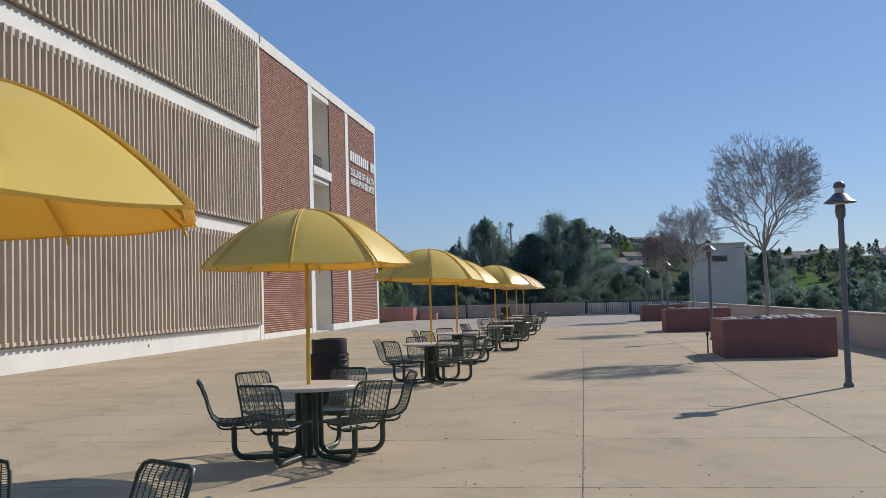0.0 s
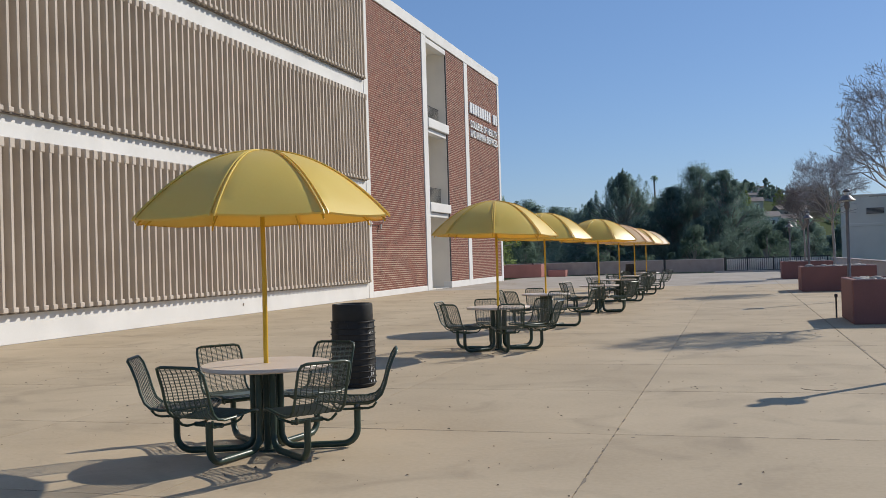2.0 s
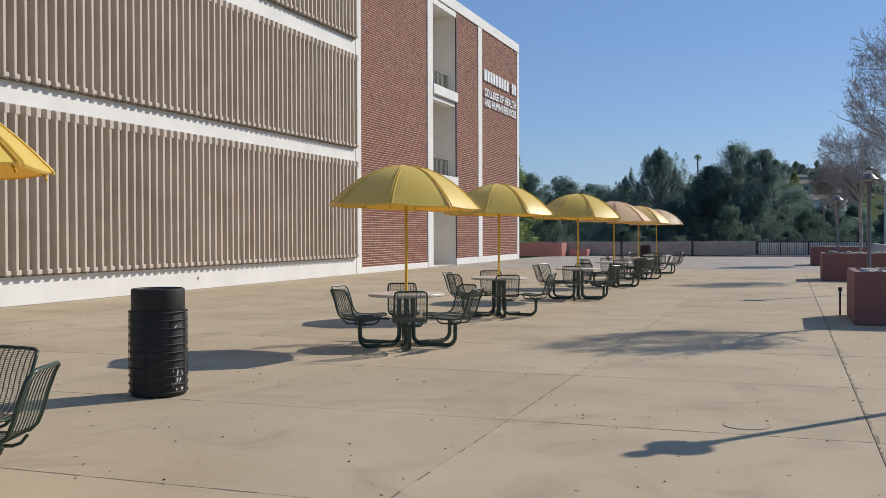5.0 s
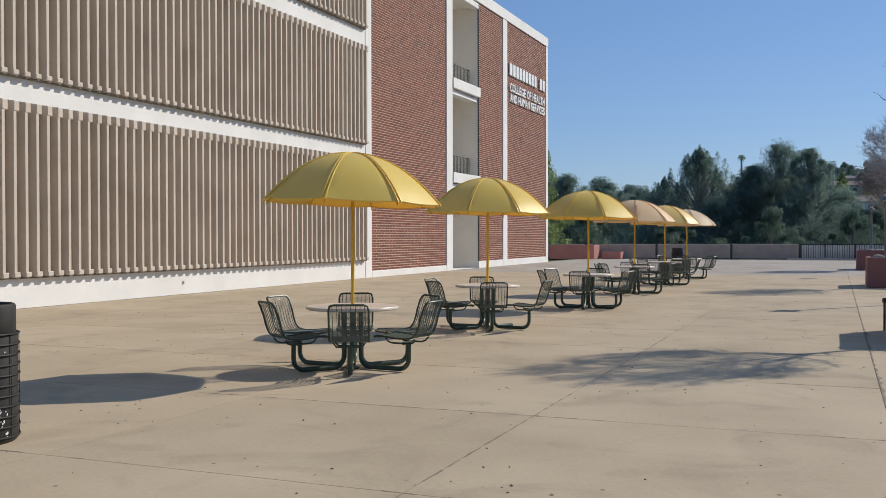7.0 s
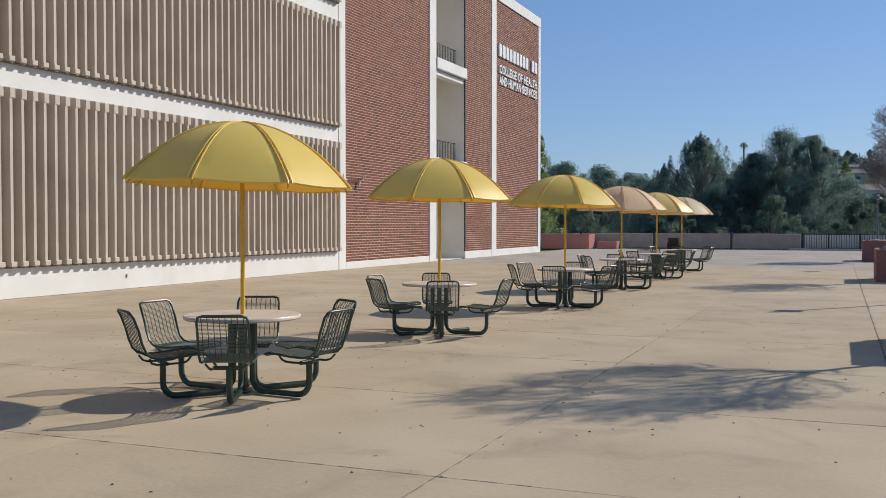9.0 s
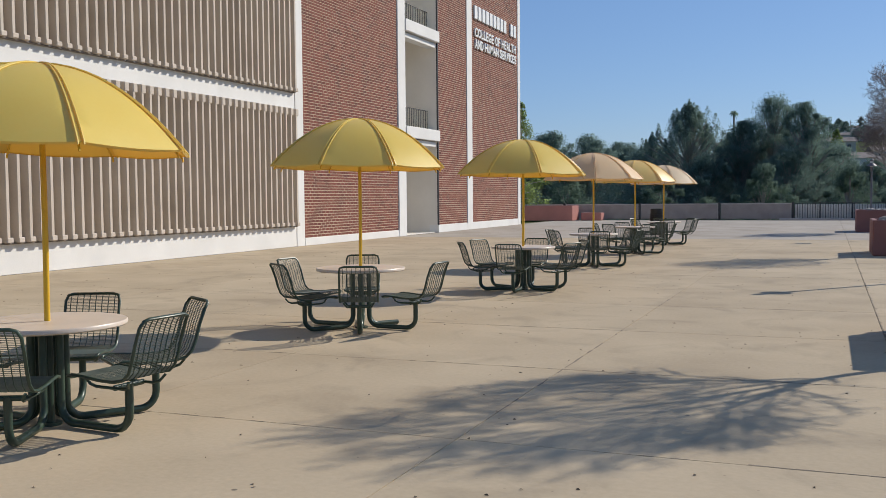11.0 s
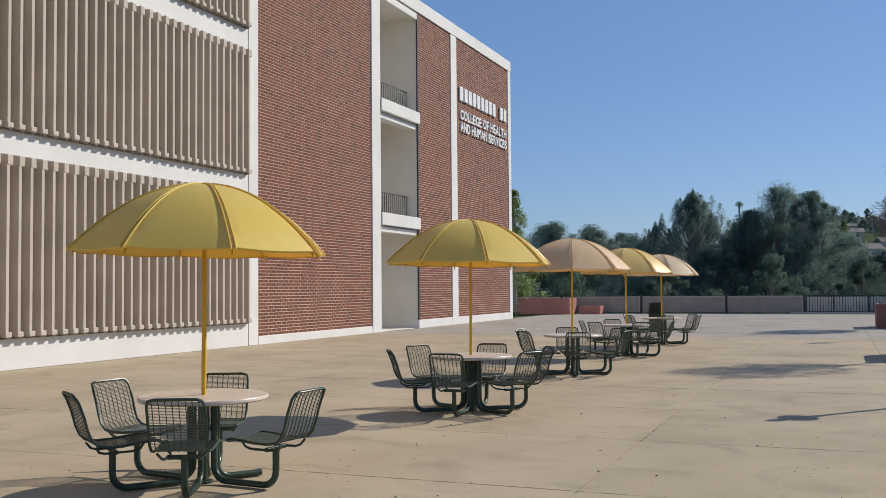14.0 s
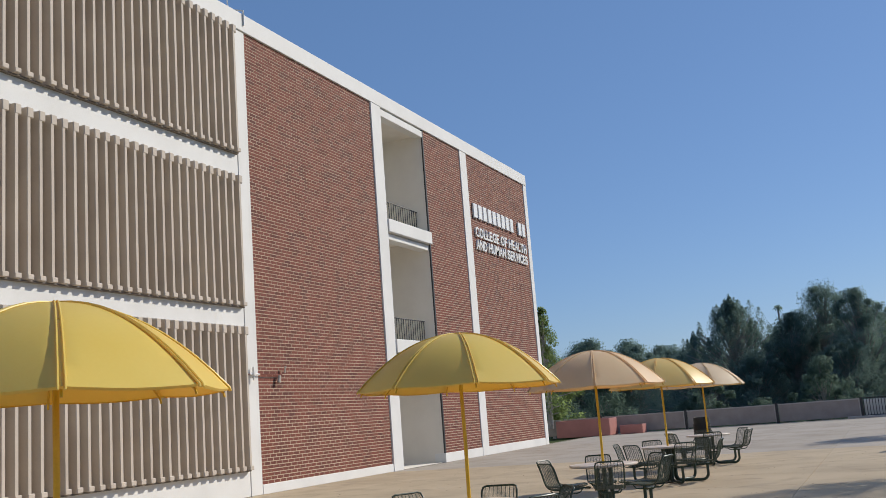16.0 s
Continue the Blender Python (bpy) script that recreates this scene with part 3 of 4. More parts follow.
UMB = umbrella_meshes()
POLE = Geo().tube([(0, 0, 0.02), (0, 0, 0.9), (0.006, 0, 1.5), (0, 0, 2.62)], 0.022, 10).lathe([(0.045, 2.09), (0.045, 2.16)], 12).mesh("pole", M_POLE, 50)
STRUT = UMB[2].mesh("strut", M_POLE, 50)
SKINS = {}
for key, skin in (("yellow", M_CLOTH), ("peach", M_CLOTH2), ("pale", M_CLOTH3), ("faded", M_CLOTH4)):
    SKINS[key] = [UMB[i].mesh(nm, skin, ang) for i, nm, ang in ((0, "canopy", 25), (1, "seam", 50), (3, "cap", 50))]


def umbrella(x, y, turn, key, label, lean=0.0, size=1.0):
    u = thing("umbrella", label, "umbrella", "umbrellas over the tables", at=pose(x, y, 0, 0, 0, turn))
    tip = Matrix.Translation((0, 0, Z_TOP)) @ Matrix.Rotation(radians(lean), 4, Vector((-0.341, 0.941, 0))) @ Matrix.Diagonal((size, size, 1, 1)) @ Matrix.Translation((0, 0, -Z_TOP))
    skin = SKINS[key]
    part("pole", POLE, None, u, "yellow painted pole")
    canopy = part("canopy", skin[0], None, u)
    canopy.matrix_basis = tip
    part("cap", skin[2], None, canopy)
    for i in range(8):
        m = pose(0, 0, 0, 0, 0, 45 * i)
        part("seam", skin[1], None, canopy).matrix_basis = m
        part("strut", STRUT, None, u).matrix_basis = tip @ m
    return u


FAD = "open sun-faded yellow umbrella over a table"
YEL, PEA, PAL = "open yellow umbrella with doubled seams over a table", "open faded peach umbrella over a table", "open pale sun-bleached umbrella over a table"
for x, y, turn, gap, uturn, lean, size, key, label in (
        (-4.43, -3.95, -2, (), 0, 0, 1.02, "yellow", YEL),
        (-4.69, 2.53, -39, (), 8, 0, 1.01, "yellow", YEL),
        (-4.79, 11.64, -65, (), 12, 2.2, 0.99, "yellow", YEL),
        (-4.99, 17.20, -65, (2,), 3, 1.0, 1.0, "yellow", YEL),
        (-4.49, 22.65, -86, (), 32, 1.0, 1.02, "yellow", YEL),
        (-4.60, 28.65, -70, (), 15, 0, 1.02, "peach", PEA),
        (-4.60, 33.90, -60, (), 5, 0, 1.0, "faded", FAD),
        (-4.62, 39.20, -75, (), 25, 0, 1.0, "pale", PAL)):
    table(x, y, turn, gap)
    umbrella(x, y, uturn, key, label, lean, size)


# ---------------------------------------------------------------- bins
def bin_meshes():
    body = Geo().lathe([(0.26, 0.0), (0.28, 0.02), (0.283, 0.10), (0.283, 0.84), (0.275, 0.86)], 40)
    liner = Geo().lathe([(0.262, 0.84), (0.268, 0.86), (0.268, 1.07), (0.262, 1.09), (0.25, 1.095), (0.235, 1.075), (0.02, 1.065)], 40)
    ring = Geo().tube([(0.292 * math.cos(a), 0.292 * math.sin(a), 0) for a in [2 * math.pi * i / 36 for i in range(36)]], 0.008, 5, closed=True)
    wire = Geo().tube([(0.289, 0, 0.03), (0.293, 0, 0.45), (0.289, 0, 0.86)], 0.003, 4)
    return body.mesh("bin_body", M_BLACK, 40), liner.mesh("liner", M_BLACK, 40), ring.mesh("ring", M_BLACK, 60), wire.mesh("wire", M_BLACK)


BIN = bin_meshes()


def bin_at(x, y, turn):
    b = thing("trash_bin", "black round trash bin in a ringed wire cage", "trash bin", "trash bins", at=pose(x, y, 0, 0, 0, turn))
    part("bin_body", BIN[0], None, b)
    part("liner", BIN[1], None, b, "glossy black liner rim")
    for i in range(11):
        part("ring", BIN[2], None, b).location = (0, 0, 0.05 + i * 0.081)
    for i in range(12):
        part("wire", BIN[3], None, b).matrix_basis = pose(0, 0, 0, 0, 0, 30 * i + 8)
    return b


first_bin = bin_at(-5.58, 6.74, 0)
rnd = random.Random(3)
flecks = Geo()
for i in range(34):
    a = radians(-14 + rnd.gauss(0, 7))
    z = 0.2 + rnd.gauss(0, 0.06) if i < 28 else 0.72 + rnd.gauss(0, 0.02)
    w, h = rnd.uniform(0.003, 0.009), rnd.uniform(0.004, 0.014)
    o = len(flecks.v)
    for q, dz in ((-w, -h), (w, -h * 0.4), (w * 0.7, h), (-w * 0.8, h * 0.6)):
        flecks.v.append((0.2875 * math.cos(a + q / 0.28), 0.2875 * math.sin(a + q / 0.28), z + dz))
    flecks.f.append((o, o + 1, o + 2, o + 3))
tagged(part("torn_sticker", flecks, M_LETTER, first_bin, "small white flecks on the side of the bin"), kind="stuff")
bin_at(-6.15, 47.2, 40)


# ---------------------------------------------------------------- planters, stones, bare trees, lamps
def planter(x0, y0, x1, y1, h, skin, label):
    p = thing("planter", label, "planter", "planters along the plaza", at=pose((x0 + x1) / 2, (y0 + y1) / 2, 0))
    a, b, w = (x1 - x0) / 2, (y1 - y0) / 2, 0.14
    part("planter_wall", Geo().box((-a, -b, 0), (a, -b + w, h), 0.02), skin, p)
    part("planter_wall", Geo().box((-a, b - w, 0), (a, b, h), 0.02), skin, p)
    part("planter_wall", Geo().box((-a, -b + w, 0), (-a + w, b - w, h - 0.003), 0.02), skin, p)
    part("planter_wall", Geo().box((a - w, -b + w, 0), (a, b - w, h - 0.003), 0.02), skin, p)
    part("soil", Geo().box((-a + w, -b + w, 0.0), (a - w, b - w, h - 0.1)), M_JOINT, p)
    return p


STONES = []
for k in range(5):
    bm = bmesh.new()
    bmesh.ops.create_icosphere(bm, subdivisions=2, radius=1)
    for v in bm.verts:
        v.co *= 1 + 0.25 * noise.noise(v.co * 1.3 + Vector((k * 7, 0, 0)))
    me = bpy.data.meshes.new("stone")
    bm.to_mesh(me)
    bm.free()
    me.materials.append(M_STONE)
    me.polygons.foreach_set("use_smooth", [True] * len(me.polygons))
    STONES.append(me)


def stones(cx, cy, ax, ay, z, count, rnd):
    for i in range(count):
        s = tagged(new("stone", rnd.choice(STONES)), "rounded grey river stone on the planter soil", "stone", "stones in the planters")
        k = rnd.choice((0.06, 0.07, 0.08, 0.09, 0.13)) * rnd.uniform(0.85, 1.15)
        s.matrix_basis = Matrix.Translation((cx + rnd.uniform(-ax, ax), cy + rnd.uniform(-ay, ay), z + k * 0.35)) @ Euler((rnd.uniform(-.3, .3), rnd.uniform(-.3, .3), rnd.uniform(0, 6))).to_matrix().to_4x4() @ Matrix.Diagonal((k * 1.3, k, k * 0.65, 1))


def bare_tree(x, y, z0, trunk_h, height, spread, seed, label, count, haze):
    """A leafless vase-shaped tree: trunk, forking limbs and a haze of twigs."""
    rnd = random.Random(seed)
    tree = thing("bare_tree", label, "tree", "bare trees in planters", at=pose(x, y, z0))
    trunk, limbs, twigs = Geo(), Geo(), Geo()
    top = Vector((rnd.uniform(-.06, .06), rnd.uniform(-.06, .06), trunk_h))
    trunk.tube([(0, 0, -0.1), (0.02, -0.01, trunk_h * 0.4), (-0.01, 0.02, trunk_h * 0.75), tuple(top)], 0.058, 8, 0.045)
    mid = trunk_h + (height - trunk_h) * 0.5

    def grow(p, d, length, r, level):
        pts = [p]
        for i in range(3):
            d = (d + Vector((rnd.gauss(0, 0.1), rnd.gauss(0, 0.1), 0.03 + rnd.gauss(0, 0.06)))).normalized()
            pts.append(pts[-1] + d * length / 3)
        end = pts[-1]
        rr = math.hypot(end.x, end.y) / spread
        zz = (end.z - mid) / (height - mid)
        out = rr * rr + zz * zz
        g = limbs if level < 2 else twigs
        g.tube([tuple(q) for q in pts], r, 6 if level < 2 else 3, r * 0.7)
        if level >= 6 or out > 0.95:
            for _ in range(2):
                a = pts[rnd.choice((1, 2, 3))]
                b = a + d * rnd.uniform(0.02, 0.06) + Vector((rnd.gauss(0, .045), rnd.gauss(0, .045), rnd.gauss(0, .03)))
                c = b + Vector((rnd.gauss(0, .025), rnd.gauss(0, .025), rnd.uniform(0.02, 0.07)))
                twigs.tube([tuple(a), tuple(b), tuple(c)], 0.0040, 3, 0.003)
            return
        for i in range(3 if level < 5 else 2):
            a = rnd.uniform(0, 6.28)
            side = d.orthogonal().normalized()
            side = (side * math.cos(a) + d.cross(side) * math.sin(a)).normalized()
            start = pts[-1] if i < 2 else pts[rnd.choice((1, 2))]
            away = Vector((end.x, end.y, (end.z - mid) * 0.7)).normalized() * 0.16
            grow(start, (d + side * rnd.uniform(0.4, 0.82) + away).normalized(), length * rnd.uniform(0.66, 0.82), max(r * 0.66, 0.0038), level + 1)

    for i in range(count):
        a = 2.4 * i + rnd.uniform(-.3, .3)
        lean = 0.12 if i == 0 else rnd.uniform(0.3, 1.2) if i % 4 else rnd.uniform(1.5, 2.2)
        grow(top - Vector((0, 0, rnd.uniform(0, 0.3))), Vector((math.cos(a) * lean, math.sin(a) * lean, 1)).normalized(), (height - trunk_h) * rnd.uniform(0.24, 0.31) * (0.75 if lean > 1.2 else 1), 0.0235, 0)
    part("trunk", trunk, M_BARK, tree, "pale slender trunk", 60)
    part("limb", limbs, M_BARK, tree, "", 60)
    tagged(part("twig_haze", twigs, haze, tree, "haze of fine bare twigs"), kind="stuff")
    return tree


BARE = ("leafless grey vase-shaped tree rising from a planter", "leafless dense-twigged tree rising from a planter", "leafless tree with a dense brown crown in a planter")
rnd = random.Random(4)
for k, (y0, y1) in enumerate(((17.0, 19.4), (34.2, 36.5), (51.3, 53.6))):
    planter(1.63, y0, 4.28, y1, 0.95, M_PLANTER, "dull terracotta red concrete planter box filled with stones")
    stones(2.95, (y0 + y1) / 2, 1.1, 0.75, 0.87, 130 if k == 0 else 80, rnd)
    bare_tree(2.92, (y0 + y1) / 2 + 0.15, 0.85, 2.0, 5.3 - 0.1 * k, 1.38, 11 + k, BARE[k], (11, 13, 19)[k], M_TWIG2 if k == 2 else M_TWIG)

planter(-18.7, 69.6, -15.4, 71.4, 1.0, M_SALMON, "faded red concrete planter box by the far wall")
planter(-14.95, 70.2, -13.6, 71.3, 0.52, M_SALMON, "low faded red concrete box by the far wall")
stake = thing("hose_stake", "short dark metal stake beside a planter", "stake", at=pose(1.5, 19.25, 0))
part("stake_rod", Geo().tube([(0, 0, 0), (0, 0, 0.52)], 0.02, 8), M_RAIL, stake)
part("stake_head", Geo().lathe([(0.035, 0.48), (0.04, 0.53), (0.03, 0.56)], 10), M_RAIL, stake)

LAMP = [
    Geo().lathe([(0.085, 0), (0.085, 0.05), (0.054, 0.09), (0.05, 2.80), (0.05, 2.84)], 14).mesh("post", M_LAMP, 50),
    Geo().lathe([(0.05, 2.80), (0.078, 2.85), (0.086, 2.95), (0.075, 3.03), (0.06, 3.05)], 16).mesh("collar", M_LAMP, 50),
    Geo().lathe([(0.072, 3.04), (0.076, 3.06), (0.076, 3.335), (0.06, 3.345)], 16).mesh("lens", M_GLASS, 50),
    Geo().lathe([(0.255, 3.075), (0.26, 3.085), (0.16, 3.16), (0.10, 3.23), (0.085, 3.235), (0.09, 3.22), (0.15, 3.14), (0.245, 3.07)], 28).mesh("shade", M_LAMP, 40),
    Geo().lathe([(0.088, 3.325), (0.098, 3.335), (0.096, 3.38), (0.06, 3.425), (0.02, 3.435)], 18).mesh("cap", M_LAMP, 50),
]
for y in (9.4, 26.8, 44.2, 61.5):
    lamp = thing("lamp_post", "dark bronze lamp post with a flared conical shade", "lamp post", "lamp posts along the plaza", at=pose(2.57, y, 0))
    for me in LAMP:
        part(me.name.split(".")[0], me, None, lamp)

# ---------------------------------------------------------------- parapet and far fence
parapet = tagged(part("parapet_wall", Geo().box((X_EDGE, -14, -0.3), (X_EDGE + 0.2, Y_END - 0.2, 0.9), 0.02), M_PARAPET), "pale stucco parapet along the plaza edge", "parapet", kind="structure")
part("coping", Geo().box((X_EDGE - 0.03, -14, 0.9), (X_EDGE + 0.23, Y_END - 0.2, 0.96), 0.012), M_PARAPET, parapet)

fence = thing("fence", "low panelled fence with dark posts and pale top rail", "fence", kind="structure", at=pose(0, Y_END, 0))
posts = [-26.4, -21.6, -16.55, -11.35, -6.14, -1.62]
for x0, x1 in zip(posts, posts[1:]):
    part("panel", Geo().box((x0 + 0.1, -0.02, 0.08), (x1 - 0.1, 0.03, 1.02), 0.008), M_FENCE, fence, "grey-brown flat panel")
    part("top_rail", Geo().box((x0 + 0.08, -0.035, 1.02), (x1 - 0.08, 0.045, 1.08), 0.01), M_PARAPET, fence)
    part("side_rail", Geo().box((x1 - 0.14, -0.035, 0.05), (x1 - 0.08, 0.045, 1.02), 0.008), M_PARAPET, fence)
for x in posts:
    part("post", Geo().box((x - 0.07, -0.06, 0), (x + 0.07, 0.08, 1.14), 0.01), M_RAIL, fence)
part("panel", Geo().box((-1.5, 0.30, 0.08), (5.85, 0.33, 1.0), 0.008), M_STAIR, fence, "grey-brown flat panel")
bar = Geo().box((-0.016, -0.016, 0.1), (0.016, 0.016, 1.06)).mesh("bar", M_RAIL)
for x in (0.0, 1.9, 3.8, 5.7):
    part("post", Geo().box((x - 0.04, -0.04, 0), (x + 0.04, 0.04, 1.12), 0.008), M_RAIL, fence)
for z in (0.1, 1.05):
    part("rail", Geo().box((-1.6, -0.025, z), (5.9, 0.025, z + 0.05), 0.006), M_RAIL, fence)
for i in range(48):
    part("bar", bar, None, fence).location = (-1.5 + i * 0.152, 0, 0)
kerb = tagged(part("kerb", Geo().box((-2.4, 71.2, -0.01), (5.8, 71.6, 0.12), 0.01), M_PARAPET), "low concrete kerb before the bar fence", "kerb", kind="structure")

# beige stair tower past the parapet
M_TOWER = material("pale_tower_stucco", (0.62, 0.57, 0.50), (0.72, 0.67, 0.60), 0.85, 0.5, 30)
tower = thing("stair_tower", "plain beige stucco block with a vent near its top", "building", at=pose(9.4, 76.5, -9.2))
part("wall", Geo().box((-2.0, -2.0, 0), (2.0, 3.0, 14.7), 0.03), M_TOWER, tower)
part("band", Geo().box((-2.04, -2.04, 12.4), (2.04, 3.04, 12.62), 0.02), M_TOWER, tower)
part("roof", Geo().box((-2.08, -2.08, 14.7), (2.08, 3.08, 14.82), 0.02), M_TOWER, tower)
vent = part("vent", Geo().box((-0.7, -2.05, 13.3), (0.6, -1.99, 13.8), 0.01), M_PARAPET, tower)
for i in range(5):
    part("slat", Geo().box((-0.66, -2.08, 13.34 + i * 0.09), (0.56, -2.03, 13.39 + i * 0.09)), M_RAIL, vent)


# ---------------------------------------------------------------- trees beyond
def leafy_tree(x, y, z0, top, r, seed, mat, label, clumps=26, leaves=170, size=0.42, pointed=0.5, name="tree", low=0.25, cone=False):
    """A trunk with limbs and a crown of many small leaf tufts gathered in uneven clumps."""
    rnd = random.Random(seed)
    h = top - z0
    tree = thing(name, label, "tree", "trees beyond the plaza", at=pose(x, y, z0))
    trunk, limbs = Geo(), Geo()
    gen, tufts, shade = np.random.default_rng(seed), [], []
    trunk.tube([(0, 0, -0.3), (0.1, 0, h * 0.3), (-0.1, 0.1, h * 0.65), (0, 0, h * 0.9)], 0.025 * h, 7, 0.004 * h)
    for c in range(clumps):
        k = (c + 0.5) / clumps
        zc = h * (low + (0.97 - low) * k)
        wide = (1 - pointed * k) * math.sin(math.pi * min(0.2 + 0.8 * k, 1) ** 0.8) ** 0.5
        if cone:
            wide = 1.3 * (1 - k) ** 0.7
        a = c * 2.4 + rnd.uniform(-.5, .5)
        q = r * wide * (rnd.uniform(0.3, 1.0) if cone else rnd.uniform(0.2, 0.95))
        cx, cy = q * math.cos(a), q * math.sin(a)
        if c == clumps - 1:
            cx = cy = 0
        cr = r * rnd.uniform(0.12, 0.34) * (1 - 0.5 * k)
        cr *= 0.62 if cone else 1.1
        tall = 1.25 if cone else 0.42
        limbs.tube([(0, 0, zc * 0.8), (cx * 0.5, cy * 0.5, zc * 0.9), (cx, cy, zc)], 0.008 * h, 4, 0.002 * h)
        d = gen.normal(size=(leaves, 3)).clip(-1.6, 1.6) * (0.5, 0.5, tall) * cr
        if cone:
            up = gen.uniform(-1, 1, leaves)
            d[:, 2] = up * tall * cr
            d[:, :2] *= (0.75 - 0.65 * up)[:, None]
        p = d + (cx, cy, zc)
        face = d / np.maximum(np.linalg.norm(d, axis=1, keepdims=True), 1e-6) + gen.normal(size=(leaves, 3)) * 0.8
        out = d / np.maximum(np.linalg.norm(d, axis=1, keepdims=True), 1e-6) + p * (0.7 / r, 0.7 / r, 0.0) + (0, 0, 0.25)
        out /= np.linalg.norm(out, axis=1, keepdims=True)
        face *= np.where((face * out).sum(1, keepdims=True) < 0, -1.0, 1.0)
        shade.append(np.repeat(out, 3, axis=0))
        u = np.cross(face, gen.normal(size=(leaves, 3)))
        u /= np.linalg.norm(u, axis=1, keepdims=True)
        w = np.cross(u, face)
        w /= np.linalg.norm(w, axis=1, keepdims=True)
        k = size * gen.uniform(0.5, 1.2, (leaves, 1))
        tufts.append(np.stack([p - u * k, p + w * k * 0.8, p + u * k], 1).reshape(-1, 3))
    points = np.concatenate(tufts).astype(np.float32)
    crown = bpy.data.meshes.new("crown")
    crown.vertices.add(len(points))
    crown.vertices.foreach_set("co", points.ravel())
    crown.loops.add(len(points))
    crown.loops.foreach_set("vertex_index", np.arange(len(points), dtype=np.int32))
    crown.polygons.add(len(points) // 3)
    crown.polygons.foreach_set("loop_start", np.arange(0, len(points), 3, dtype=np.int32))
    crown.materials.append(mat)
    crown.attributes.new("custom_normal", "FLOAT_VECTOR", "POINT").data.foreach_set("vector", np.concatenate(shade).astype(np.float32).ravel())
    crown.update(calc_edges=True)
    part("trunk", trunk, M_BARK, tree, "", 60)
    part("limb", limbs, M_BARK, tree, "", 60)
    tagged(part("crown", crown, None, tree), kind="stuff")
    return tree


PINE = "tall dark evergreen tree behind the plaza wall"
for i, (x, y, top, r, pt) in enumerate((
        (-14.3, 119, 11.9, 11.0, 2), (-19.2, 124, 8.8, 6.0, 2), (-10.6, 125, 8.8, 5.5, 2), (-5.3, 120, 12.7, 7.4, 0.12), (-1.9, 116, 11.7, 5.4, 0.12),
        (-8.2, 117, 10.0, 5.6, 0.3), (1.4, 123, 7.4, 5.0, 0.3), (8.0, 128, 5.4, 5.0, 0.2), (15.5, 126, 3.2, 5, 0.2), (20, 122, 2.8, 5.5, 0.2),
        (-29.6, 155, 9.9, 7, 0.2), (-34, 154, 11.0, 7, 0.2), (-37, 144, 11.2, 7, 0.2), (-43, 142, 10.5, 7, 0.2), (-25, 140, 8.6, 6.5, 0.2), (-22, 132, 7.8, 6, 0.2), (-31, 146, 9.8, 7, 0.2), (-40, 150, 11.2, 7, 0.2), (-47, 148, 11, 7, 0.2), (4.8, 118, 5.4, 5, 0.2), (11.5, 120, 4.6, 4.8, 0.2), (41, 232, 11.0, 5.5, 0.3), (44.5, 240, 11.6, 5.5, 0.3), (38, 244, 11.2, 5.5, 0.3),
        (-3.4, 112, 6.4, 6.2, 0.1), (-11.5, 112, 6.0, 6.0, 0.2))):
    leafy_tree(x, y, land(x, y), top, r, 40 + i, M_LEAF, PINE, clumps=330 if pt > 1 else 150, leaves=420 if pt > 1 else 480 if y < 135 else 220, size=0.09 if y < 135 else 0.14, pointed=min(pt, 1), cone=pt > 1)
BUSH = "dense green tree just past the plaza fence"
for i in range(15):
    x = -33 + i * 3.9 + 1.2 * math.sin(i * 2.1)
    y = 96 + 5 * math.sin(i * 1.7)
    leafy_tree(x, y, land(x, y), (2.9 if x < 4 else 1.2) + (1.5 if x < 4 else 0.7) * math.sin(i * 2.9), 4.2, 80 + i, M_BUSH_SHADE, BUSH, clumps=60, leaves=560, size=0.085, pointed=0.25)
leafy_tree(-19.3, 70.5, 0.9, 8.3, 2.3, 130, M_LEAF2, "light green leafy tree in the far planter", clumps=44, leaves=170, size=0.085, pointed=0.6, low=0.08)
leafy_tree(-21, 76, land(-21, 76), 4.8, 2.6, 131, M_LEAF2, "light green leafy tree behind the far fence", clumps=26, leaves=300, size=0.12, pointed=0.3)


def palm(x, y, top, seed):
    rnd = random.Random(seed)
    z0 = land(x, y)
    t = thing("palm_tree", "slim palm tree on the far hillside", "tree", "trees beyond the plaza", at=pose(x, y, z0))
    h = top - z0
    part("trunk", Geo().tube([(0, 0, -0.2), (0.2, 0, h * 0.5), (0, 0, h)], 0.3, 6, 0.2), M_BARK, t, "", 60)
    fr = Geo()
    for i in range(26):
        a, e = rnd.uniform(0, 6.28), rnd.uniform(-0.9, 1.2)
        d = Vector((math.cos(a) * math.cos(e), math.sin(a) * math.cos(e), math.sin(e)))
        p = Vector((0, 0, h))
        q, w = p + d * 0.6, p + d * 1.05 - Vector((0, 0, 0.4))
        s = d.cross(Vector((0, 0, 1))).normalized() * 0.16
        o = len(fr.v)
        fr.v += [tuple(p), tuple(q - s), tuple(w), tuple(q + s)]
        fr.f += [(o, o + 1, o + 2), (o, o + 2, o + 3)]
    part("fronds", fr, M_LEAF, t)


palm(-17.8, 213, 18.2, 1)
palm(-47, 205, 13.5, 2)


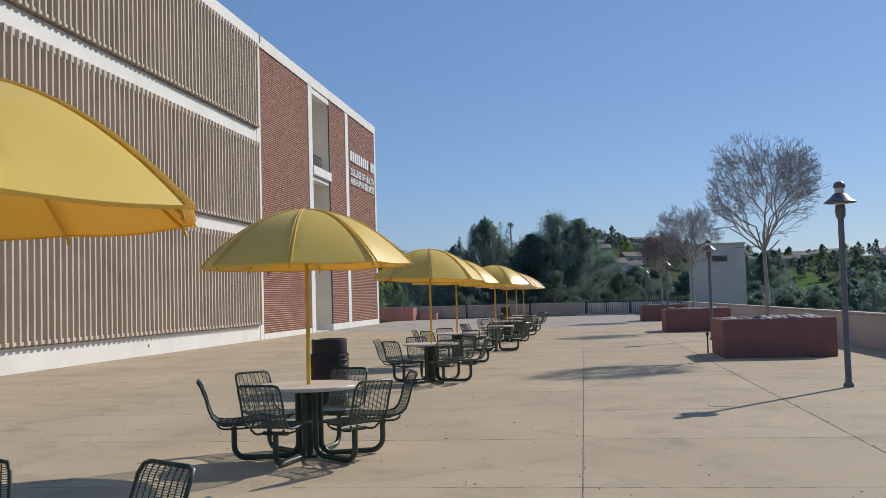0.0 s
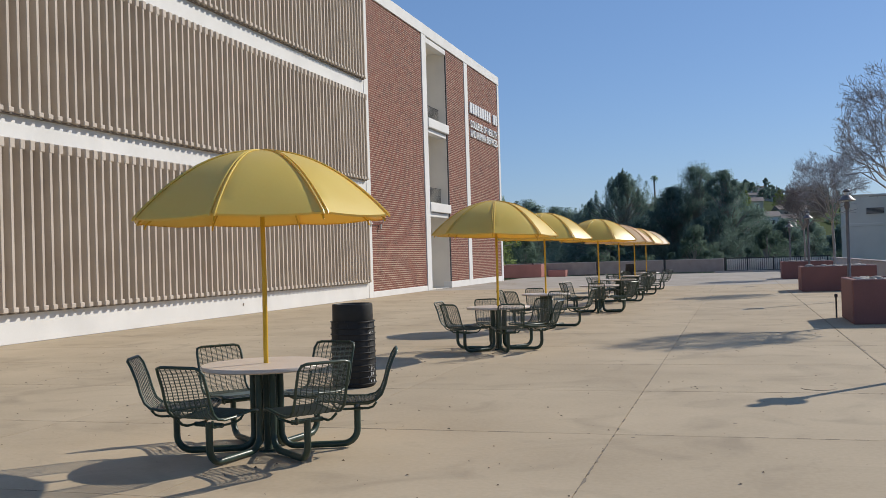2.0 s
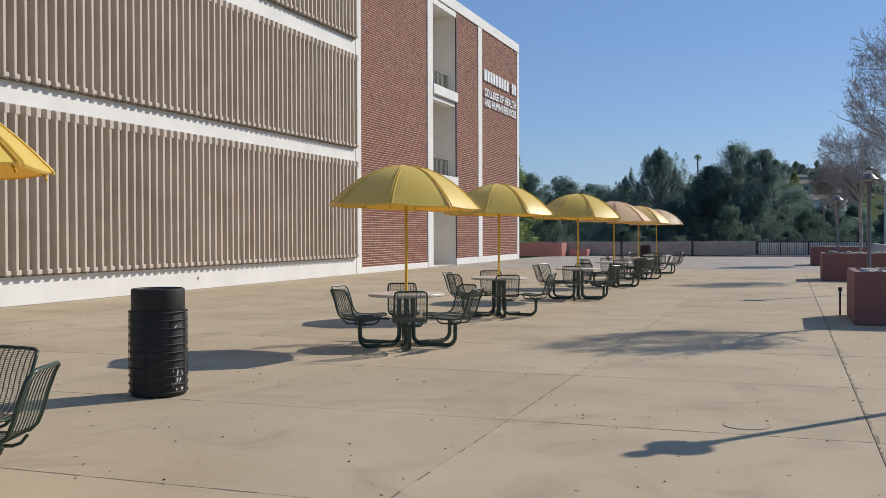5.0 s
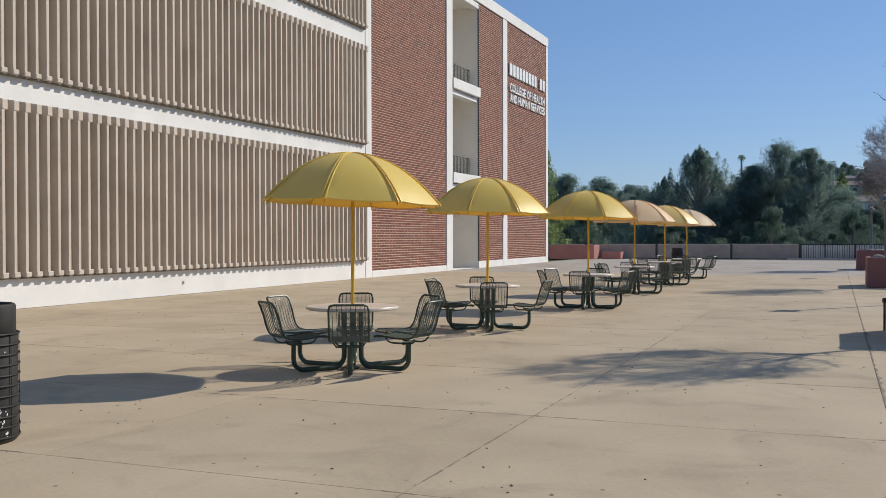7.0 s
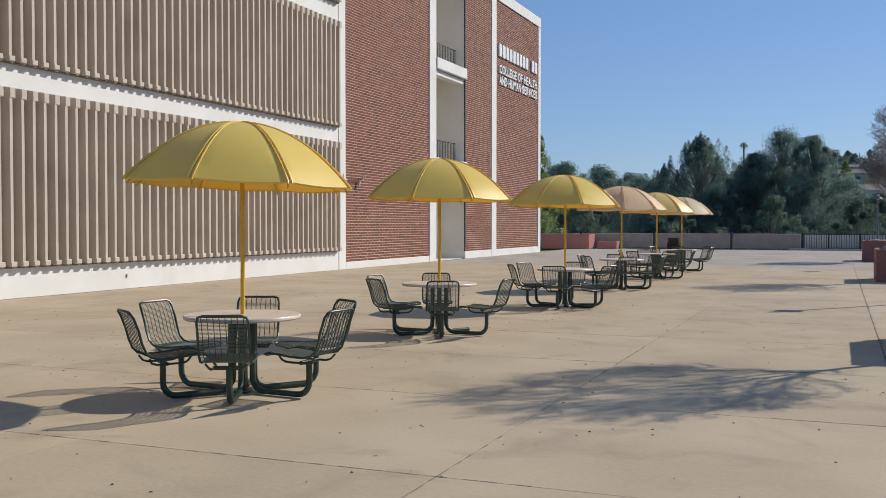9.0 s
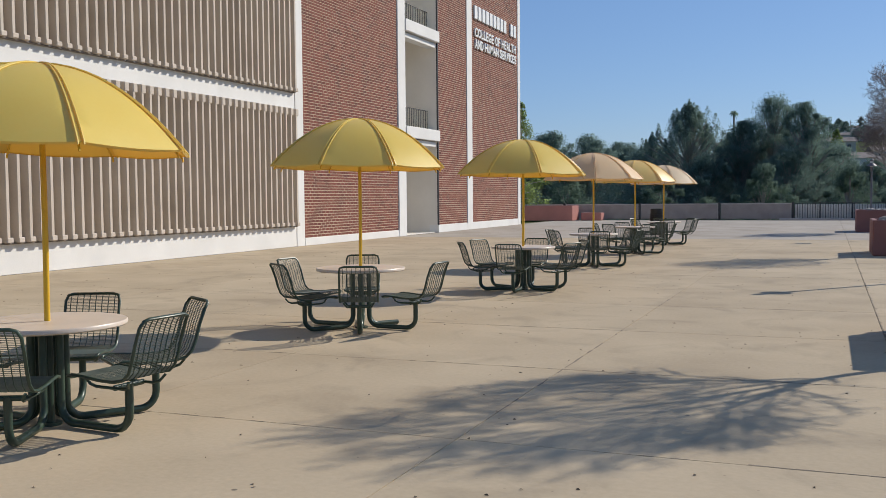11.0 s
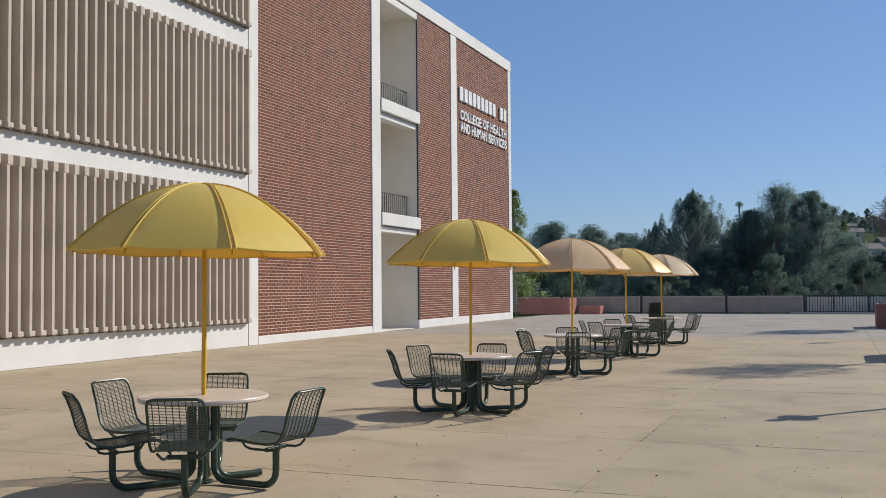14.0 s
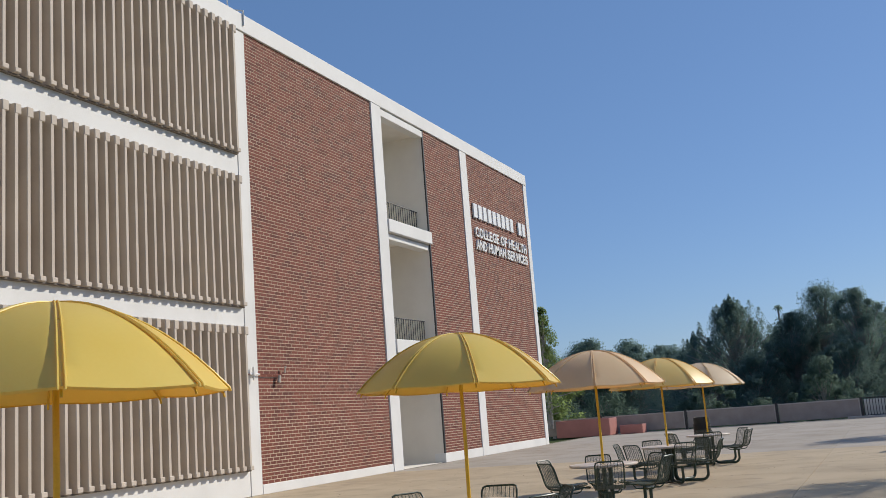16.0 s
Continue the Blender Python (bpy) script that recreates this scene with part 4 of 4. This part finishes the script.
def house(x, y, turn, w, d, h, wall):
    z0 = min(land(x + a, y + b) for a in (-4, 4) for b in (-4, 4)) - 0.3
    t = thing("house", "small pale hillside house with a low gabled roof", "house", "houses on the hill", at=pose(x, y, z0, 0, 0, turn))
    part("wall", Geo().box((-w / 2, -d / 2, 0), (w / 2, d / 2, h + 0.3)), wall, t)
    g = Geo()
    a, b, e = w / 2 + 0.4, d / 2 + 0.4, h + 0.25
    g.v = [(-a, -b, e), (a, -b, e), (a, b, e), (-a, b, e), (-a, 0, e + d * 0.22), (a, 0, e + d * 0.22)]
    g.f = [(0, 1, 5, 4), (2, 3, 4, 5), (0, 4, 3), (1, 2, 5), (3, 2, 1, 0)]
    part("roof", g, M_ROOF, t)
    for i in range(3):
        u = -w / 2 + w * (i + 0.7) / 3.4
        win = part("window", Geo().box((u - 0.7, -d / 2 - 0.06, h * 0.45), (u + 0.7, -d / 2 + 0.02, h * 0.85)), M_HOUSE, t)
        part("pane", Geo().box((u - 0.6, -d / 2 - 0.08, h * 0.48), (u + 0.6, -d / 2 - 0.05, h * 0.82)), M_PANE, win)


rnd = random.Random(17)
for i in range(64):
    az = rnd.uniform(0.2, 5.5) if i < 11 else rnd.uniform(7.5, 19.5) if i < 60 else rnd.uniform(-6, -4)
    dist, turn = rnd.uniform(400, 560), rnd.uniform(-25, 25)
    w, d, h, wall = rnd.uniform(5, 8), rnd.uniform(4, 6), rnd.uniform(2.2, 3.4), rnd.choice((M_HOUSE, M_BEIGE))
    x, y = dist * math.sin(radians(az)), dist * math.cos(radians(az))
    house(x, y, turn, w, d, h, wall)
house(-34.4, 406, 10, 15, 10, 4.6, M_HOUSE)
house(5.6, 300, 12, 11, 8, 4.2, M_HOUSE)
house(12.5, 318, -8, 9, 7, 3.6, M_HOUSE)
house(17.0, 345, 18, 10, 7, 4.0, M_BEIGE)
house(3.0, 352, 5, 10, 7, 3.8, M_BEIGE)
mast = thing("antenna_mast", "thin lattice antenna mast on the far hilltop", "antenna", at=pose(-0.7, 400, land(-0.7, 400)))
for a in (-0.7, 0.7):
    part("mast_leg", Geo().tube([(a, 0, -0.5), (a * 0.4, 0, 8.5)], 0.12, 5), M_HOUSE, mast)
for i in range(6):
    w = 0.75 - 0.07 * i
    part("mast_brace", Geo().tube([(-w, 0, 0.6 + 1.4 * i), (w - 0.07, 0, 2.0 + 1.4 * i)], 0.08, 4), M_HOUSE, mast)
for z, w in ((7.2, 1.3), (8.4, 1.0)):
    part("platform", Geo().box((-w, -0.4, z), (w, 0.4, z + 0.35)), M_HOUSE, mast)
for x, y, h in ((7.0, 380, 8.0), (14.5, 392, 7.0)):
    up = thing("utility_pole", "dark wooden utility pole on the far hillside", "utility pole", "utility poles on the hill", at=pose(x, y, land(x, y)))
    part("pole", Geo().tube([(0, 0, -0.5), (0, 0, h)], 0.14, 6, 0.1), M_BARK, up)
    part("crossarm", Geo().box((-0.7, -0.08, h - 0.9), (0.7, 0.08, h - 0.75)), M_BARK, up)
FAR = "rounded green tree on the far hillside"
rnd = random.Random(9)
for i in range(150):
    az, r = radians(rnd.uniform(-3, 4.5) if i > 119 else rnd.uniform(-9, 20) if i % 2 else rnd.uniform(5, 19)), rnd.uniform(330, 580)
    if radians(0.3) < az < radians(3.2) and r < 330:
        r = 330 + 0.3 * r
    x, y = r * math.sin(az), r * math.cos(az)
    z = land(x, y)
    leafy_tree(x, y, z, z + rnd.uniform(3.5, 8), rnd.uniform(2.2, 4.6), 200 + i, M_LEAF2 if i % 8 == 0 else M_LEAF, FAR, clumps=22, leaves=110, size=0.28, pointed=0.3)

WOOD = "dense dark green tree on the near hillside past the parapet"
for i in range(52):
    az, r = rnd.uniform(9, 19.5), rnd.uniform(112, 200)
    x, y = r * math.sin(radians(az)), r * math.cos(radians(az))
    top = 1.4 + r * (0.001 + 0.003 * step(9, 11.5, az) + 0.012 * step(11.5, 17, az)) + rnd.uniform(-1.6, 0.5)
    leafy_tree(x, y, land(x, y), top, rnd.uniform(3.6, 5.8), 700 + i, M_LEAF3, WOOD, clumps=46, leaves=260, size=0.15, pointed=0.2, low=0.1)

SHRUB = "low dark shrub on the far hillside"
for i in range(90):
    az, r = rnd.uniform(3.5, 20), rnd.uniform(230, 420)
    if 7.5 < az < 13 and 290 < r < 372:
        continue
    x, y = r * math.sin(radians(az)), r * math.cos(radians(az))
    z = land(x, y)
    leafy_tree(x, y, z, z + rnd.uniform(1.8, 4.2), rnd.uniform(2.0, 4.2), 500 + i, M_LEAF2 if i % 7 == 0 else M_LEAF3, SHRUB, clumps=18, leaves=110, size=0.25, pointed=0.2, name="shrub", low=0.1)

# ---------------------------------------------------------------- pieces of the walls and the floor
brickwork(building, Y1 + 0.02, Y2 - 0.02, 0.27, CAP, (18, 16))
brickwork(building, Y4 + 0.12, Y5, 0.36, CAP)
brickwork(building, Y6, Y7 - 0.48, 0.36, CAP)

SX, SY, JT = 2.97, 2.85, 0.008
slab_mesh, grey_mesh = (Geo().box((JT / 2, JT / 2, -0.08), (SX - JT / 2, SY - JT / 2, 0.0)).mesh("slab", m) for m in (M_SLAB, M_SLAB2))
for i in range(-5, 3):
    for j in range(-6, 24):
        x, y = -1.80 + SX * i, 3.70 + SY * j
        skin = M_SLAB2 if j > 13 else M_SLAB
        if x + SX > X_EDGE + 0.1:
            wide = X_EDGE - x
        elif x < X_WALL:
            wide = None
        else:
            wide = SX
        if wide == SX:
            s = part("slab", grey_mesh if j > 13 else slab_mesh, None, pavement)
            s.location = (x, y, 0)
        elif wide:
            part("slab", Geo().box((JT / 2, JT / 2, -0.08), (wide, SY - JT / 2, 0.0), 0.004), skin, pavement).location = (x, y, 0)
        else:
            part("slab", Geo().box((X_WALL - x, JT / 2, -0.08), (SX - JT / 2, SY - JT / 2, 0.0), 0.004), skin, pavement).location = (x, y, 0)

g, rnd = Geo(), random.Random(21)
for i in range(330):
    y = 1.0 + i * 0.1
    a, b = 1.175 - abs(rnd.gauss(0, 0.004)), 1.18 + abs(rnd.gauss(0, 0.012)) + (0.05 * rnd.random() if rnd.random() < 0.1 else 0)
    g.v += [(a, y, 0.003), (b, y, 0.003)]
    if i and rnd.random() < 0.72:
        k = len(g.v)
        g.f.append((k - 4, k - 3, k - 1, k - 2))
part("cracked_joint", g, M_JOINT, pavement, "crumbling dirty expansion joint")
g = Geo()
for i in range(260):
    y = -6.0 + i * 0.11
    g.v += [(-1.80 - abs(rnd.gauss(0, 0.004)), y, 0.002), (-1.793 + abs(rnd.gauss(0, 0.006)), y, 0.002)]
    if i and rnd.random() < (0.5 if y < 9 else 0.3) + 0.3 * math.sin(y * 0.9):
        k = len(g.v)
        g.f.append((k - 4, k - 3, k - 1, k - 2))
part("cracked_joint", g, M_JOINT, pavement, "crumbling dirty expansion joint")

for j in range(-3, 13):
    g, y = Geo(), 3.70 + SY * j
    ragged = 1.6 if j == 8 else 0.75 if j < 6 else 0.55
    for i in range(150):
        x = -11.5 + i * 0.115
        g.v += [(x, y - 0.002 - abs(rnd.gauss(0, 0.004)), 0.002), (x, y + 0.003 + abs(rnd.gauss(0, 0.006)), 0.002)]
        if i and rnd.random() < ragged * (0.55 + 0.45 * math.sin(x * 1.1 + j * 2.3)):
            k = len(g.v)
            g.f.append((k - 4, k - 2, k - 1, k - 3))
    part("cracked_joint", g, M_JOINT, pavement, "crumbling dirty control joint")

# small dry leaf scraps blown over the slabs
g, rnd = Geo(), random.Random(33)
for i in range(1500):
    x, y, a = rnd.uniform(-14, 5.5), -3 + 45 * rnd.random() ** 1.5, rnd.uniform(0, 6.28)
    k = rnd.uniform(0.007, 0.019)
    c, q, o = math.cos(a) * k, math.sin(a) * k, len(g.v)
    g.v += [(x - c, y - q, 0.003), (x + q * 0.5, y - c * 0.5, 0.006 + k * 0.3), (x + c, y + q, 0.004), (x - q * 0.5, y + c * 0.5, 0.003)]
    g.f += [(o, o + 1, o + 2), (o, o + 2, o + 3)]
tagged(part("leaf_litter", g, M_SCRAP), "small dry leaf scraps scattered on the plaza slabs", "leaf litter", kind="stuff")

# round utility cover let into the slabs
cover = thing("utility_cover", "small round concrete utility cover flush with the plaza", "utility cover", at=pose(0.19, 6.95, 0.0))
part("cover_ring", Geo().tube([(0.2 * math.cos(a), 0.2 * math.sin(a), 0.0) for a in [2 * math.pi * i / 32 for i in range(32)]], 0.0025, 5, closed=True), M_JOINT, cover)
part("cover_lid", Geo().lathe([(0.19, 0.0), (0.188, 0.005), (0.01, 0.006)], 32), M_SLAB, cover)
